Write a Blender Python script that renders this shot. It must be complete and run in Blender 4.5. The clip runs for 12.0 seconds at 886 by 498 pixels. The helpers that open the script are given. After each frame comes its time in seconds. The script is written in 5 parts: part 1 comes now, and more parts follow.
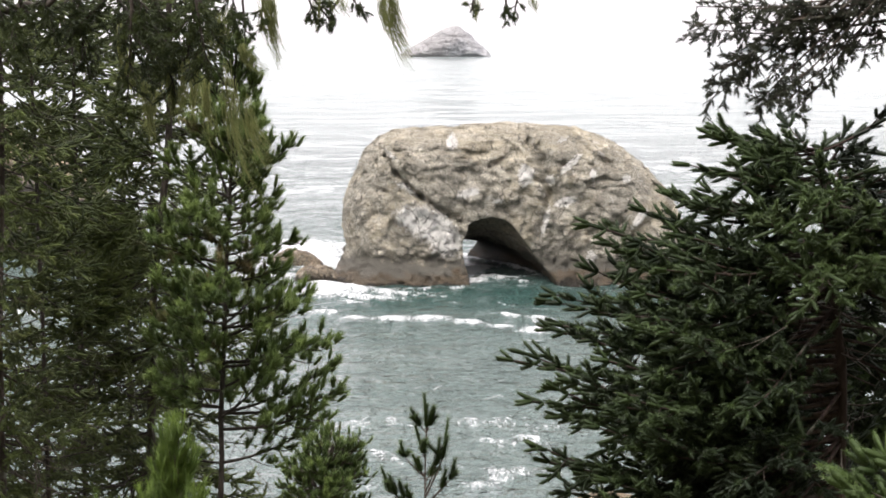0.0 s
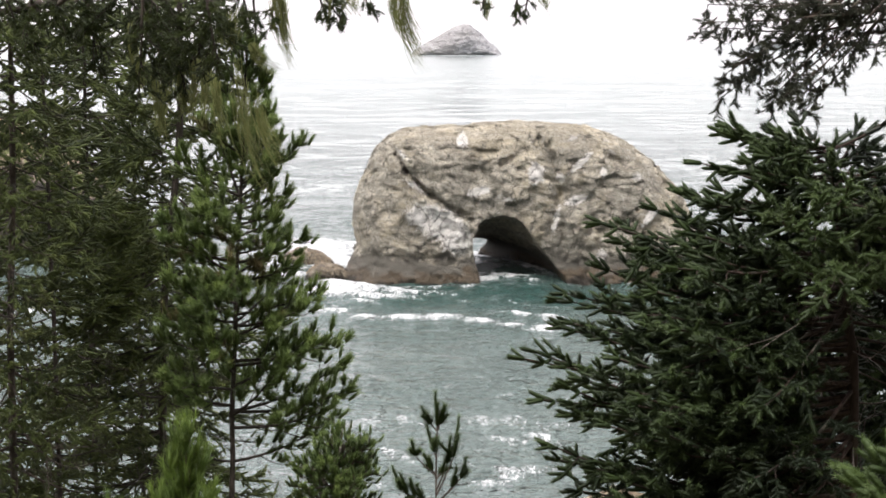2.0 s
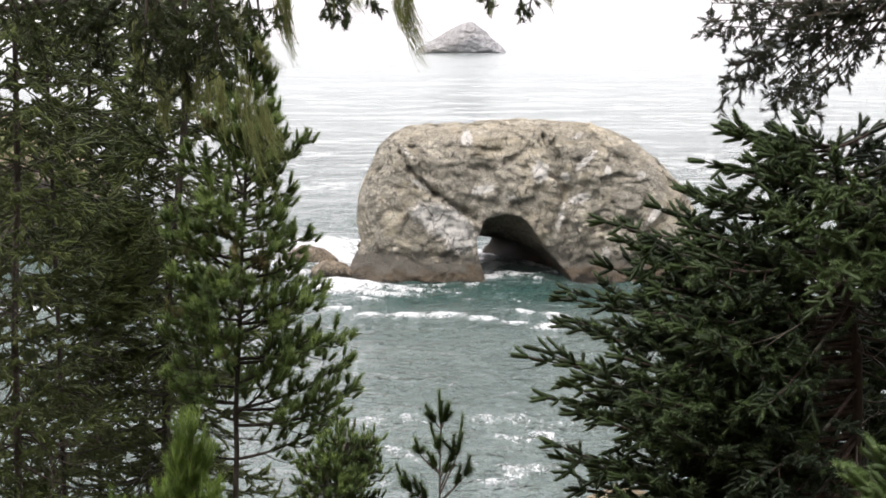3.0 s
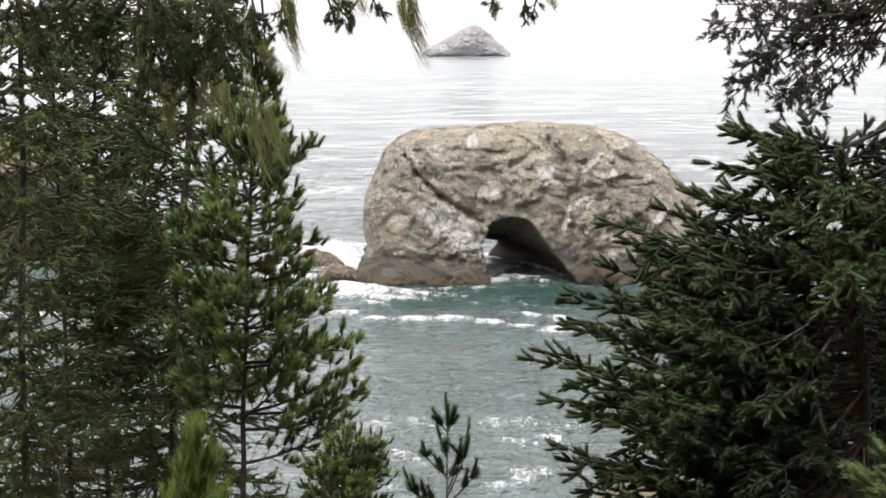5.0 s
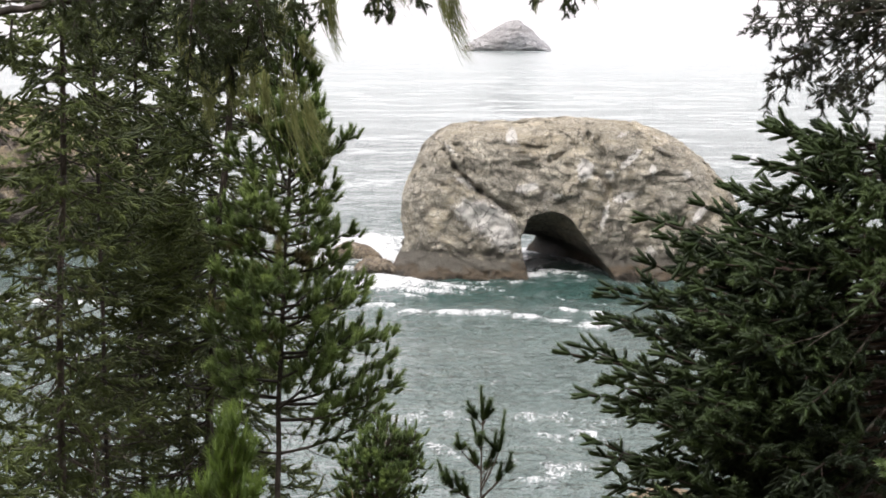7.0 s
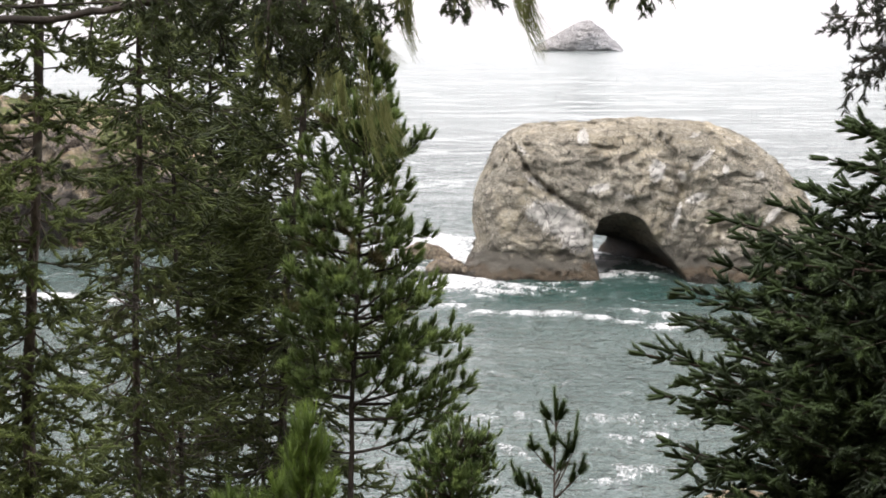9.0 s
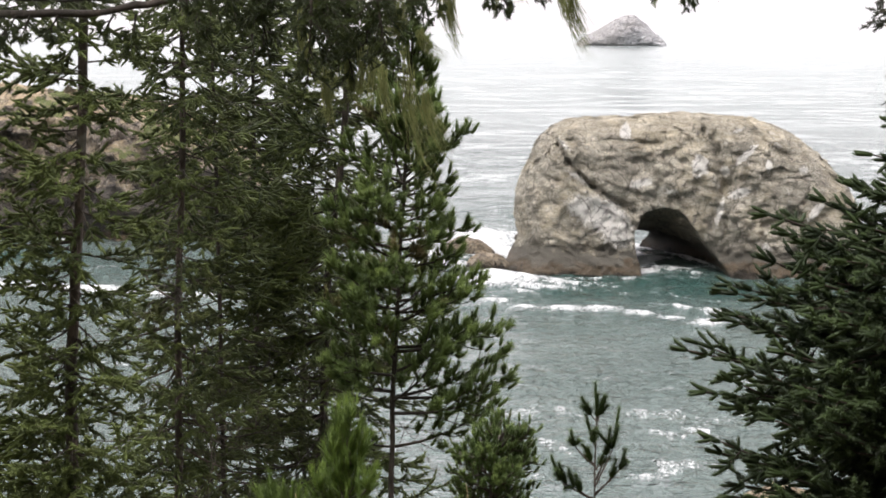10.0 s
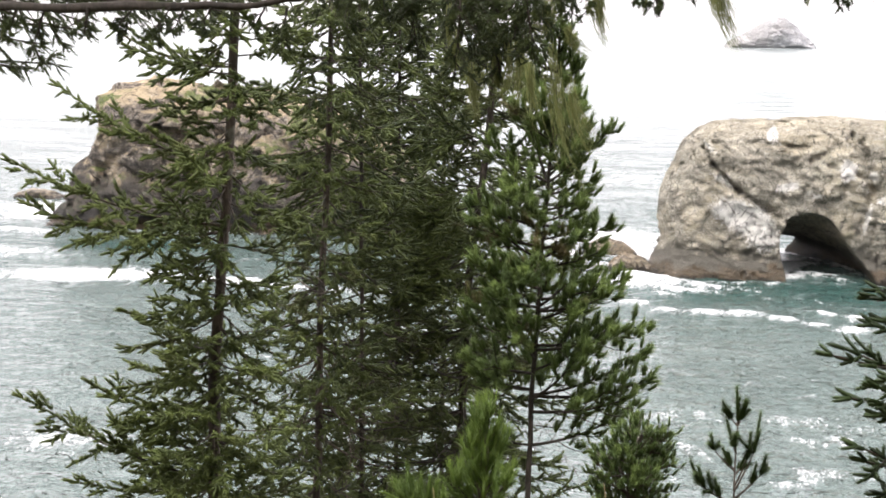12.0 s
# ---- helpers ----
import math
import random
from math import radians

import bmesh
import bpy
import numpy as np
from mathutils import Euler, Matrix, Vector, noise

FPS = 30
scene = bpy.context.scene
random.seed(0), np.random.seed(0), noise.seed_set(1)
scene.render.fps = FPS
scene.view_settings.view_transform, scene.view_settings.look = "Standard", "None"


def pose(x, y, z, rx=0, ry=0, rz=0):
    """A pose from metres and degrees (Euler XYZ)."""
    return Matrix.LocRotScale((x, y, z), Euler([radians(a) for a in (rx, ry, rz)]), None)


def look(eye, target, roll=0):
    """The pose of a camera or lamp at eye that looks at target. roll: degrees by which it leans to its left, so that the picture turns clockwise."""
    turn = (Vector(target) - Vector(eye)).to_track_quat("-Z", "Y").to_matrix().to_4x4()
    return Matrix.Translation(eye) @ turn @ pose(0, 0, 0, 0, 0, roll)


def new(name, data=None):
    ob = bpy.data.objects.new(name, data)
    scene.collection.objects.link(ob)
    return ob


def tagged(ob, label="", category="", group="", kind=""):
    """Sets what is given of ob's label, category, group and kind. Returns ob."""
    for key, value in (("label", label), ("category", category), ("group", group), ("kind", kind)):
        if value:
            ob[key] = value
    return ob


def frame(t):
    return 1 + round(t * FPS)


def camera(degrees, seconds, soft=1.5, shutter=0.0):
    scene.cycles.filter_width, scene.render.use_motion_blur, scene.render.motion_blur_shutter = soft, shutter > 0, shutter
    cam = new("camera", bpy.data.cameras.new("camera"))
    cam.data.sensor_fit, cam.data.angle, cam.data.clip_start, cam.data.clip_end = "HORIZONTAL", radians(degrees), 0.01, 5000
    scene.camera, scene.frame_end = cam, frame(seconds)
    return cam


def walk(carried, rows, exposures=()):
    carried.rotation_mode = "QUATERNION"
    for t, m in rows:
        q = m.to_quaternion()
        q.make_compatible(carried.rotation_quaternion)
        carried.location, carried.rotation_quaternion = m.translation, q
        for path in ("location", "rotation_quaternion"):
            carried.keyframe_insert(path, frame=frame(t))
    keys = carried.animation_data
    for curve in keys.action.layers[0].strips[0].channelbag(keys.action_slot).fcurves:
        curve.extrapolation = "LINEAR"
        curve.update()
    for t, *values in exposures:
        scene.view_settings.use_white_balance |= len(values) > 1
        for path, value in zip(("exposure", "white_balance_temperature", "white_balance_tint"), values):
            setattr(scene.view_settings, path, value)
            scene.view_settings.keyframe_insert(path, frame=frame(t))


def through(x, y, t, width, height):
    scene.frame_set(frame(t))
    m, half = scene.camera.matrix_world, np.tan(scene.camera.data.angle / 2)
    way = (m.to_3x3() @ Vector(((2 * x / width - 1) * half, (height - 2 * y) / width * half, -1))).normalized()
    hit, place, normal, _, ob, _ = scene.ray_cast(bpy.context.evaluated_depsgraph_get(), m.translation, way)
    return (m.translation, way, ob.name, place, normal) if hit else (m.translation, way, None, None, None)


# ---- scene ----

# camera: stands on a wooded headland 45 m above the sea and turns to its left
PATH = [
    (0, 0, 0, 45, 0, -7.3, -0),
    (0.5, -0.001, -0.004, 45.002, 0.008, -7.239, -0.12),
    (1, 0, -0.002, 45, 0.097, -7.22, -0.106),
    (1.5, -0.002, 0, 44.999, 0.233, -7.322, -0.159),
    (2, -0.002, 0.003, 45, 0.352, -7.353, -0.098),
    (2.5, -0.002, 0.001, 44.999, 0.606, -7.367, -0.036),
    (3, 0, 0.001, 45, 0.497, -7.415, -0.046),
    (5, 0.002, -0.002, 44.999, 0.703, -7.303, -0.381),
    (5.5, 0.002, 0.002, 44.996, 1.113, -7.35, -0.187),
    (6, 0.002, 0.003, 44.994, 1.509, -7.428, -0.082),
    (6.5, 0.004, 0.002, 44.993, 1.708, -7.438, -0.015),
    (7, 0.005, 0.004, 44.991, 1.976, -7.5, 0.231),
    (9, -0.013, 0.004, 44.989, 4.37, -7.482, 0.017),
    (9.5, -0.01, 0.001, 44.988, 4.928, -7.632, 0.04),
    (10, -0.012, 0.003, 44.989, 5.772, -7.676, 0.11),
    (10.5, -0.016, 0.005, 44.987, 6.653, -7.7, 0.156),
    (11, -0.016, 0.003, 44.988, 7.79, -7.731, 0.38),
    (11.5, -0.016, 0.001, 44.98, 9.128, -7.727, 0.643),
    (12, -0.019, 0.003, 44.977, 10.541, -7.743, 0.774),
]
cam = camera(29.0, 12.0, soft=1.75)
walk(cam, [(t, pose(x, y, z, 90 + pitch, 0, yaw) @ pose(0, 0, 0, 0, 0, roll)) for t, x, y, z, yaw, pitch, roll in PATH],
     exposures=[(0.0, 0.11), (3.0, -0.03), (7.0, -0.05), (9.5, -0.05), (10.8, 0.03), (12.0, 0.4)])

# overcast daylight: a bright, nearly white cloud layer and a weak, wide sun through it
SUN_ELEV, SUN_AZ = 58, 215
world = bpy.data.worlds.new("overcast_sky")
scene.world = world
world.use_nodes = True
wn, wl = world.node_tree.nodes, world.node_tree.links
wn.clear()
sky = wn.new("ShaderNodeTexSky")
sky.sky_type, sky.sun_disc = "NISHITA", False
sky.sun_elevation, sky.sun_rotation = radians(SUN_ELEV), radians(SUN_AZ)
# a cloud layer brighter overhead than at the horizon, as overcast skies are
coord = wn.new("ShaderNodeTexCoord")
split = wn.new("ShaderNodeSeparateXYZ")
rise = wn.new("ShaderNodeMapRange")
rise.inputs["From Min"].default_value, rise.inputs["From Max"].default_value = 0.0, 1.0
rise.inputs["To Min"].default_value, rise.inputs["To Max"].default_value = 1.42, 3.1
tone = wn.new("ShaderNodeVectorMath")
tone.operation = "SCALE"
tone.inputs[0].default_value = (10.9, 10.4, 10.8)
cloud = wn.new("ShaderNodeMix")
cloud.data_type = "RGBA"
cloud.inputs[0].default_value = 0.92
bg = wn.new("ShaderNodeBackground")
bg.inputs["Strength"].default_value = 0.1
wo = wn.new("ShaderNodeOutputWorld")
wl.new(coord.outputs["Generated"], split.inputs[0])
wl.new(split.outputs["Z"], rise.inputs["Value"])
# thicker haze low over the sea takes light away
haze = wn.new("ShaderNodeMapRange")
haze.interpolation_type = "SMOOTHSTEP"
haze.inputs["From Min"].default_value, haze.inputs["From Max"].default_value = -0.02, 0.16
haze.inputs["To Min"].default_value, haze.inputs["To Max"].default_value = 0.81, 1.0
low = wn.new("ShaderNodeMath")
low.operation = "MULTIPLY"
wl.new(split.outputs["Z"], haze.inputs["Value"])
wl.new(rise.outputs[0], low.inputs[0])
wl.new(haze.outputs[0], low.inputs[1])
wl.new(low.outputs[0], tone.inputs["Scale"])
wl.new(sky.outputs[0], cloud.inputs[6])
wl.new(tone.outputs[0], cloud.inputs[7])
wl.new(cloud.outputs[2], bg.inputs[0])
wl.new(bg.outputs[0], wo.inputs[0])
sun_data = bpy.data.lights.new("sun", "SUN")
sun_data.energy, sun_data.angle, sun_data.color = 2.8, radians(14), (1.0, 0.96, 0.9)
sun = new("sun", sun_data)
sun.matrix_world = look((math.sin(radians(SUN_AZ)) * math.cos(radians(SUN_ELEV)) * 200, math.cos(radians(SUN_AZ)) * math.cos(radians(SUN_ELEV)) * 200,
                         math.sin(radians(SUN_ELEV)) * 200), (0, 0, 0))


# ---- materials ----
class Mat:
    """A node material with short calls for nodes."""

    def __init__(self, name):
        self.m = bpy.data.materials.new(name)
        self.m.use_nodes = True
        self.t = self.m.node_tree
        self.b = self.t.nodes["Principled BSDF"]
        self.out = self.t.nodes["Material Output"]
        self.pos = self.t.nodes.new("ShaderNodeNewGeometry")

    def n(self, kind, **inputs):
        node = self.t.nodes.new(kind)
        for k, v in inputs.items():
            self.put(node.inputs[k.replace("_", " ")], v)
        return node

    def put(self, socket, v):
        if isinstance(v, bpy.types.NodeSocket):
            self.t.links.new(v, socket)
        else:
            socket.default_value = v

    def noise(self, scale, detail=4, rough=0.55, vec=None, warp=0.0):
        k = self.n("ShaderNodeTexNoise", Scale=scale, Detail=detail, Roughness=rough, Distortion=warp)
        self.put(k.inputs["Vector"], vec if vec is not None else self.pos.outputs["Position"])
        return k.outputs["Fac"]

    def stretch(self, sx, sy, sz, rz=0, ry=0):
        k = self.n("ShaderNodeMapping")
        self.put(k.inputs["Vector"], self.pos.outputs["Position"])
        k.inputs["Scale"].default_value = (sx, sy, sz)
        k.inputs["Rotation"].default_value = (0, radians(ry), radians(rz))
        return k.outputs[0]

    def ramp(self, v, a, b, lo=0.0, hi=1.0):
        k = self.n("ShaderNodeMapRange")
        k.interpolation_type = "SMOOTHSTEP"
        for i, x in enumerate((v, a, b, lo, hi)):
            self.put(k.inputs[i], x)
        return k.outputs[0]

    def math(self, op, a, b=0.0):
        k = self.n("ShaderNodeMath")
        k.operation = op
        self.put(k.inputs[0], a)
        self.put(k.inputs[1], b)
        return k.outputs[0]

    def mix(self, fac, a, b):
        k = self.n("ShaderNodeMix")
        k.data_type = "RGBA"
        self.put(k.inputs[0], fac)
        for i, v in ((6, a), (7, b)):
            self.put(k.inputs[i], v if isinstance(v, bpy.types.NodeSocket) else (*v, 1))
        return k.outputs[2]

    def attr(self, name):
        k = self.n("ShaderNodeAttribute")
        k.attribute_name = name
        return k.outputs["Fac"]

    def bump(self, height, strength, distance, normal=None):
        k = self.n("ShaderNodeBump", Height=height, Strength=strength, Distance=distance)
        if normal is not None:
            self.put(k.inputs["Normal"], normal)
        return k.outputs[0]

    def axis(self, which, of="Position"):
        k = self.n("ShaderNodeSeparateXYZ", Vector=self.pos.outputs[of])
        return k.outputs[which]

    def done(self, color, rough=0.8, normal=None, spec=0.3):
        self.put(self.b.inputs["Base Color"], color if isinstance(color, bpy.types.NodeSocket) else (*color, 1))
        self.put(self.b.inputs["Roughness"], rough)
        self.put(self.b.inputs["Specular IOR Level"], spec)
        if normal is not None:
            self.put(self.b.inputs["Normal"], normal)
        return self.m


def rock_material(name, pale, dark, warm, guano, tide, scale=1.0, grass=0.0, fleck=1.0, belt=0.0, rim=0.3):
    """Weathered sea rock: two greys in blotches, pale veins, bird lime, a brown weed belt above the water."""
    k = Mat(name)
    big = k.noise(0.11 * scale, 5, 0.6, warp=0.4)
    mid = k.noise(0.55 * scale, 6, 0.65, warp=0.6)
    fine = k.noise(1.5 * scale, 6, 0.75, warp=0.5)
    lay = k.noise(0.5 * scale, 5, 0.65, vec=k.stretch(0.45, 0.5, 2.2, 0, -36), warp=1.2)
    c = k.mix(k.ramp(mid, 0.36, 0.64), dark, pale)
    c = k.mix(k.math("MULTIPLY", k.ramp(big, 0.45, 0.62), 0.7), c, warm)
    c = k.mix(k.math("MULTIPLY", k.ramp(lay, 0.53, 0.6), 0.55), c, tuple(v * 1.3 for v in pale))
    c = k.mix(k.math("MULTIPLY", k.ramp(fine, 0.54, 0.62), 0.45 * fleck), c, tuple(v * 0.5 for v in dark))
    c = k.mix(k.math("MULTIPLY", k.ramp(fine, 0.46, 0.36), 0.4 * fleck), c, tuple(v * 1.35 for v in pale))
    vein = k.noise(0.3 * scale, 3, 0.5, vec=k.stretch(1.0, 1.0, 0.8), warp=2.0)
    vein = k.ramp(k.math("ABSOLUTE", k.math("SUBTRACT", vein, 0.5)), 0.022, 0.006)
    c = k.mix(k.math("MULTIPLY", k.math("MULTIPLY", vein, k.ramp(mid, 0.47, 0.6)), 0.6 * fleck), c, (0.72, 0.69, 0.63))
    hatch = k.noise(0.9 * scale, 4, 0.6, vec=k.stretch(1.0, 1.0, 1.7, 0), warp=1.6)
    hatch = k.ramp(k.math("ABSOLUTE", k.math("SUBTRACT", hatch, 0.5)), 0.03, 0.008)
    c = k.mix(k.math("MULTIPLY", k.math("MULTIPLY", hatch, k.ramp(big, 0.6, 0.45, 0.3, 1)), 0.6 * fleck), c, tuple(v * 0.5 for v in dark))
    grit = k.noise(4.5 * scale, 5, 0.7, warp=0.3)
    c = k.mix(k.math("MULTIPLY", k.ramp(grit, 0.54, 0.62), 0.4 * fleck), c, tuple(v * 0.6 for v in dark))
    c = k.mix(k.math("MULTIPLY", k.ramp(grit, 0.45, 0.36), 0.4 * fleck), c, tuple(min(0.9, v * 1.4) for v in pale))
    shade = k.ramp(k.attr("block"), 0.15, 0.85, 1 - 0.22 * fleck, 1 + 0.22 * fleck)
    tone = k.n("ShaderNodeVectorMath", Vector=c)
    tone.operation = "SCALE"
    k.put(tone.inputs["Scale"], shade)
    c = tone.outputs[0]
    up = k.axis("Z", "Normal")
    c = k.mix(k.math("MULTIPLY", k.ramp(up, 0.5, 0.95), rim), c, warm)
    if grass:
        c = k.mix(k.math("MULTIPLY", k.math("MULTIPLY", k.ramp(up, 0.45, 0.7), k.ramp(big, 0.48, 0.56)), grass), c, (0.13, 0.17, 0.05))
    z = k.axis("Z")
    lime = k.ramp(k.noise(0.35 * scale, 6, 0.7, vec=k.stretch(1.0, 1.0, 0.75), warp=0.8), 0.58, 0.66)
    where = k.ramp(k.noise(0.075 * scale, 2, 0.5), 0.47, 0.6)
    lime = k.math("MULTIPLY", lime, where)
    lime = k.math("MULTIPLY", k.math("MULTIPLY", lime, k.ramp(z, 4, 7)), guano * 0.5)
    drops = k.noise(1.3 * scale, 7, 0.78, vec=k.stretch(1.0, 1.0, 0.6, 0, 30), warp=0.9)
    spots = k.ramp(k.math("ADD", drops, k.math("MULTIPLY", k.attr("lime"), 0.5)), 0.69, 0.73)
    c = k.mix(k.math("MAXIMUM", lime, k.math("MULTIPLY", spots, guano)), c, (0.78, 0.75, 0.7))
    edge = k.math("ADD", z, k.math("ADD", k.math("MULTIPLY", k.math("SUBTRACT", mid, 0.5), 5.0), k.math("MULTIPLY", k.math("SUBTRACT", big, 0.5), 7.0)))
    # lower rock made darker, up to a ragged edge around the belt height
    if belt:
        wet = k.math("ADD", z, k.math("MULTIPLY", k.math("SUBTRACT", big, 0.5), 26.0))
        c = k.mix(k.math("MULTIPLY", k.ramp(wet, belt, belt * 0.75), 0.85), c, tuple(v * 0.75 for v in dark))
    if tide:
        c = k.mix(k.ramp(edge, tide * 2.4, tide * 1.6), c, tuple(v * 0.5 for v in dark))
        c = k.mix(k.math("MULTIPLY", k.ramp(edge, tide * 1.1, tide * 0.6), 0.85), c, (0.125, 0.09, 0.055))
        c = k.mix(k.ramp(edge, 0.55, 0.1), c, (0.035, 0.028, 0.02))
    bent_pos = k.n("ShaderNodeVectorMath")
    bent_pos.operation = "ADD"
    warp = k.n("ShaderNodeTexNoise", Scale=0.25 * scale, Detail=4)
    k.put(warp.inputs["Vector"], k.pos.outputs["Position"])
    swing = k.n("ShaderNodeVectorMath", Vector=warp.outputs["Color"])
    swing.operation = "SCALE"
    swing.inputs["Scale"].default_value = 5.0 / scale
    k.put(bent_pos.inputs[0], k.stretch(1.0, 0.7, 0.75))
    k.put(bent_pos.inputs[1], swing.outputs[0])
    lines = []
    for size, width in ((0.17, 0.035), (0.45, 0.04), (1.1, 0.05)):
        crack = k.n("ShaderNodeTexVoronoi", Scale=size * scale)
        crack.feature = "DISTANCE_TO_EDGE"
        k.put(crack.inputs["Vector"], bent_pos.outputs[0])
        lines.append(k.ramp(crack.outputs[0], 0.0, width))
    split = k.math("MULTIPLY", k.math("MULTIPLY", lines[0], lines[1]), k.ramp(lines[2], 0, 1, 0.55, 1))
    # crack lines darkened in the colour: dark fill plus the shade of the gaps
    c = k.mix(k.math("MULTIPLY", k.math("SUBTRACT", 1.0, split), k.ramp(mid, 0.4, 0.6, 0.2 * fleck, 0.95 * fleck)), c, tuple(v * 0.4 for v in dark))
    nrm = k.bump(split, 0.6, 0.7 / scale)
    nrm = k.bump(mid, 1.0, 0.7 * fleck / scale, nrm)
    nrm = k.bump(lay, 1.0, 1.6 / scale, nrm)
    nrm = k.bump(fine, 1.0, 0.9 * fleck / scale, nrm)
    nrm = k.bump(grit, 1.0, 0.4 * fleck / scale, nrm)
    return k.done(c, k.ramp(edge, 1, 4, 0.45, 0.92), nrm)


ROCK = rock_material("arch_rock", (0.57, 0.525, 0.435), (0.31, 0.286, 0.236), (0.5, 0.432, 0.305), 1.0, 2.1)
STACK = rock_material("stack_rock", (0.4, 0.335, 0.275), (0.11, 0.1, 0.092), (0.52, 0.41, 0.26), 0.6, 1.8, grass=0.9, belt=13, rim=0.85)
LEDGE = rock_material("ledge_rock", (0.34, 0.28, 0.2), (0.17, 0.14, 0.105), (0.36, 0.27, 0.18), 0.0, 0.35)
# ISLAND: haze over the distance is put into its pale rock colour
ISLAND = rock_material("far_rock_hazed", (0.39, 0.388, 0.4), (0.31, 0.312, 0.325), (0.385, 0.365, 0.355), 0.0, 0, 0.1, fleck=0.3)


# near-white rock colour stands in for thick haze
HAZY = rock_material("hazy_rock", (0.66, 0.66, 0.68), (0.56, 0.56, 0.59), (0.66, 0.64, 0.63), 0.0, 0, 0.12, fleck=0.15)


def sea_material():
    k = Mat("sea_water")
    swell = k.noise(0.13, 3, 0.5, vec=k.stretch(0.8, 1.1, 1, 6))
    chop = k.noise(0.5, 3, 0.55, vec=k.stretch(0.75, 1.0, 1, 10), warp=0.6)
    fine = k.noise(1.25, 3, 0.55, vec=k.stretch(0.8, 1.0, 1, -10), warp=0.4)
    deep = k.noise(0.02, 3, 0.5)
    c = k.mix(k.ramp(deep, 0.35, 0.65), (0.09, 0.122, 0.113), (0.114, 0.147, 0.137))
    c = k.mix(k.math("MULTIPLY", k.attr("shoal"), 0.9), c, (0.011, 0.048, 0.039))
    lace = k.noise(0.28, 8, 0.72, vec=k.stretch(1.1, 0.5, 1, -12), warp=1.2)
    lace2 = k.noise(1.3, 6, 0.78, vec=k.stretch(1.2, 0.45, 1, -12), warp=1.4)
    lace = k.math("ADD", k.math("MULTIPLY", lace, 0.9), k.math("MULTIPLY", lace2, 0.9))
    amount = k.attr("foam")
    foam = k.ramp(k.math("ADD", lace, k.math("MULTIPLY", amount, 0.46)), 1.12, 1.42)
    # long pale streaks on the open sea: foam, plus bright wave faces put into colour
    y = k.axis("Y")
    open_sea = k.ramp(y, 330, 520)
    drift = k.noise(1.0, 5, 0.68, vec=k.stretch(0.03, 0.085, 1, 3), warp=0.5)
    drift = k.ramp(drift, 0.5, 0.72, 0, 0.75)
    thread = k.noise(1.0, 4, 0.6, vec=k.stretch(0.009, 0.03, 1, -4), warp=0.7)
    thread = k.math("MULTIPLY", k.ramp(k.math("ABSOLUTE", k.math("SUBTRACT", thread, 0.5)), 0.03, 0.004), 0.8)
    caps = k.noise(1.0, 4, 0.7, vec=k.stretch(0.12, 0.26, 1, 5), warp=0.8)
    caps = k.ramp(caps, 0.56, 0.72, 0, 0.8)
    streak = k.math("MULTIPLY", k.math("MAXIMUM", k.math("MAXIMUM", drift, thread), caps), k.math("MULTIPLY", open_sea, k.ramp(y, 600, 2400, 0.8, 0.3)))
    foam = k.math("MAXIMUM", foam, streak)
    c = k.mix(foam, c, k.mix(lace2, (0.47, 0.49, 0.49), (0.77, 0.77, 0.775)))
    far = k.noise(0.035, 5, 0.62, vec=k.stretch(0.55, 0.9, 1, 4), warp=0.4)
    # bumps flatten with distance, so the far sea pales as haze would pale it
    rough_sea = k.math("SUBTRACT", 1.0, k.attr("far_fade"))
    nrm = k.bump(far, k.math("SUBTRACT", 1.0, k.math("MULTIPLY", k.attr("far_fade"), 0.93)), 6.5)
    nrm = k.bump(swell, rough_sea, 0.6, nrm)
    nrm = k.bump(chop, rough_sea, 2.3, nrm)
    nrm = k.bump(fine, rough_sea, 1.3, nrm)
    m = k.done(c, k.math("ADD", k.ramp(foam, 0, 1, 0.06, 0.7), k.math("MULTIPLY", k.attr("far_fade"), 0.08)), nrm, 0.5)
    k.b.inputs["IOR"].default_value = 1.33
    return m


SEA = sea_material()


def bark_material(name, a, b, patch_colour=(0.2, 0.2, 0.165)):
    k = Mat(name)
    plate = k.noise(38, 5, 0.65, vec=k.stretch(1, 1, 0.35), warp=0.5)
    patch = k.noise(5, 4, 0.6)
    c = k.mix(k.ramp(plate, 0.35, 0.65), a, b)
    c = k.mix(k.math("MULTIPLY", k.ramp(patch, 0.54, 0.66), 0.7), c, patch_colour)
    c = k.mix(k.math("MULTIPLY", k.ramp(k.noise(1.7, 3, 0.6), 0.42, 0.6), 0.75), c, tuple(v * 0.55 for v in a))
    return k.done(c, 0.9, k.bump(plate, 0.8, 0.012))


BARK = bark_material("spruce_bark", (0.042, 0.033, 0.027), (0.1, 0.078, 0.062))
# reddish bark with the gloom inside the crown put into its colour
BARK_RED = bark_material("shaded_bark", (0.035, 0.023, 0.019), (0.08, 0.052, 0.043))
BARK_DARK = bark_material("old_dark_bark", (0.026, 0.021, 0.017), (0.06, 0.048, 0.04), (0.05, 0.048, 0.036))
TWIG_PALE = bark_material("pale_dead_twig", (0.1, 0.08, 0.07), (0.2, 0.165, 0.15))
TWIG = bark_material("dead_twig", (0.045, 0.036, 0.028), (0.12, 0.1, 0.08))


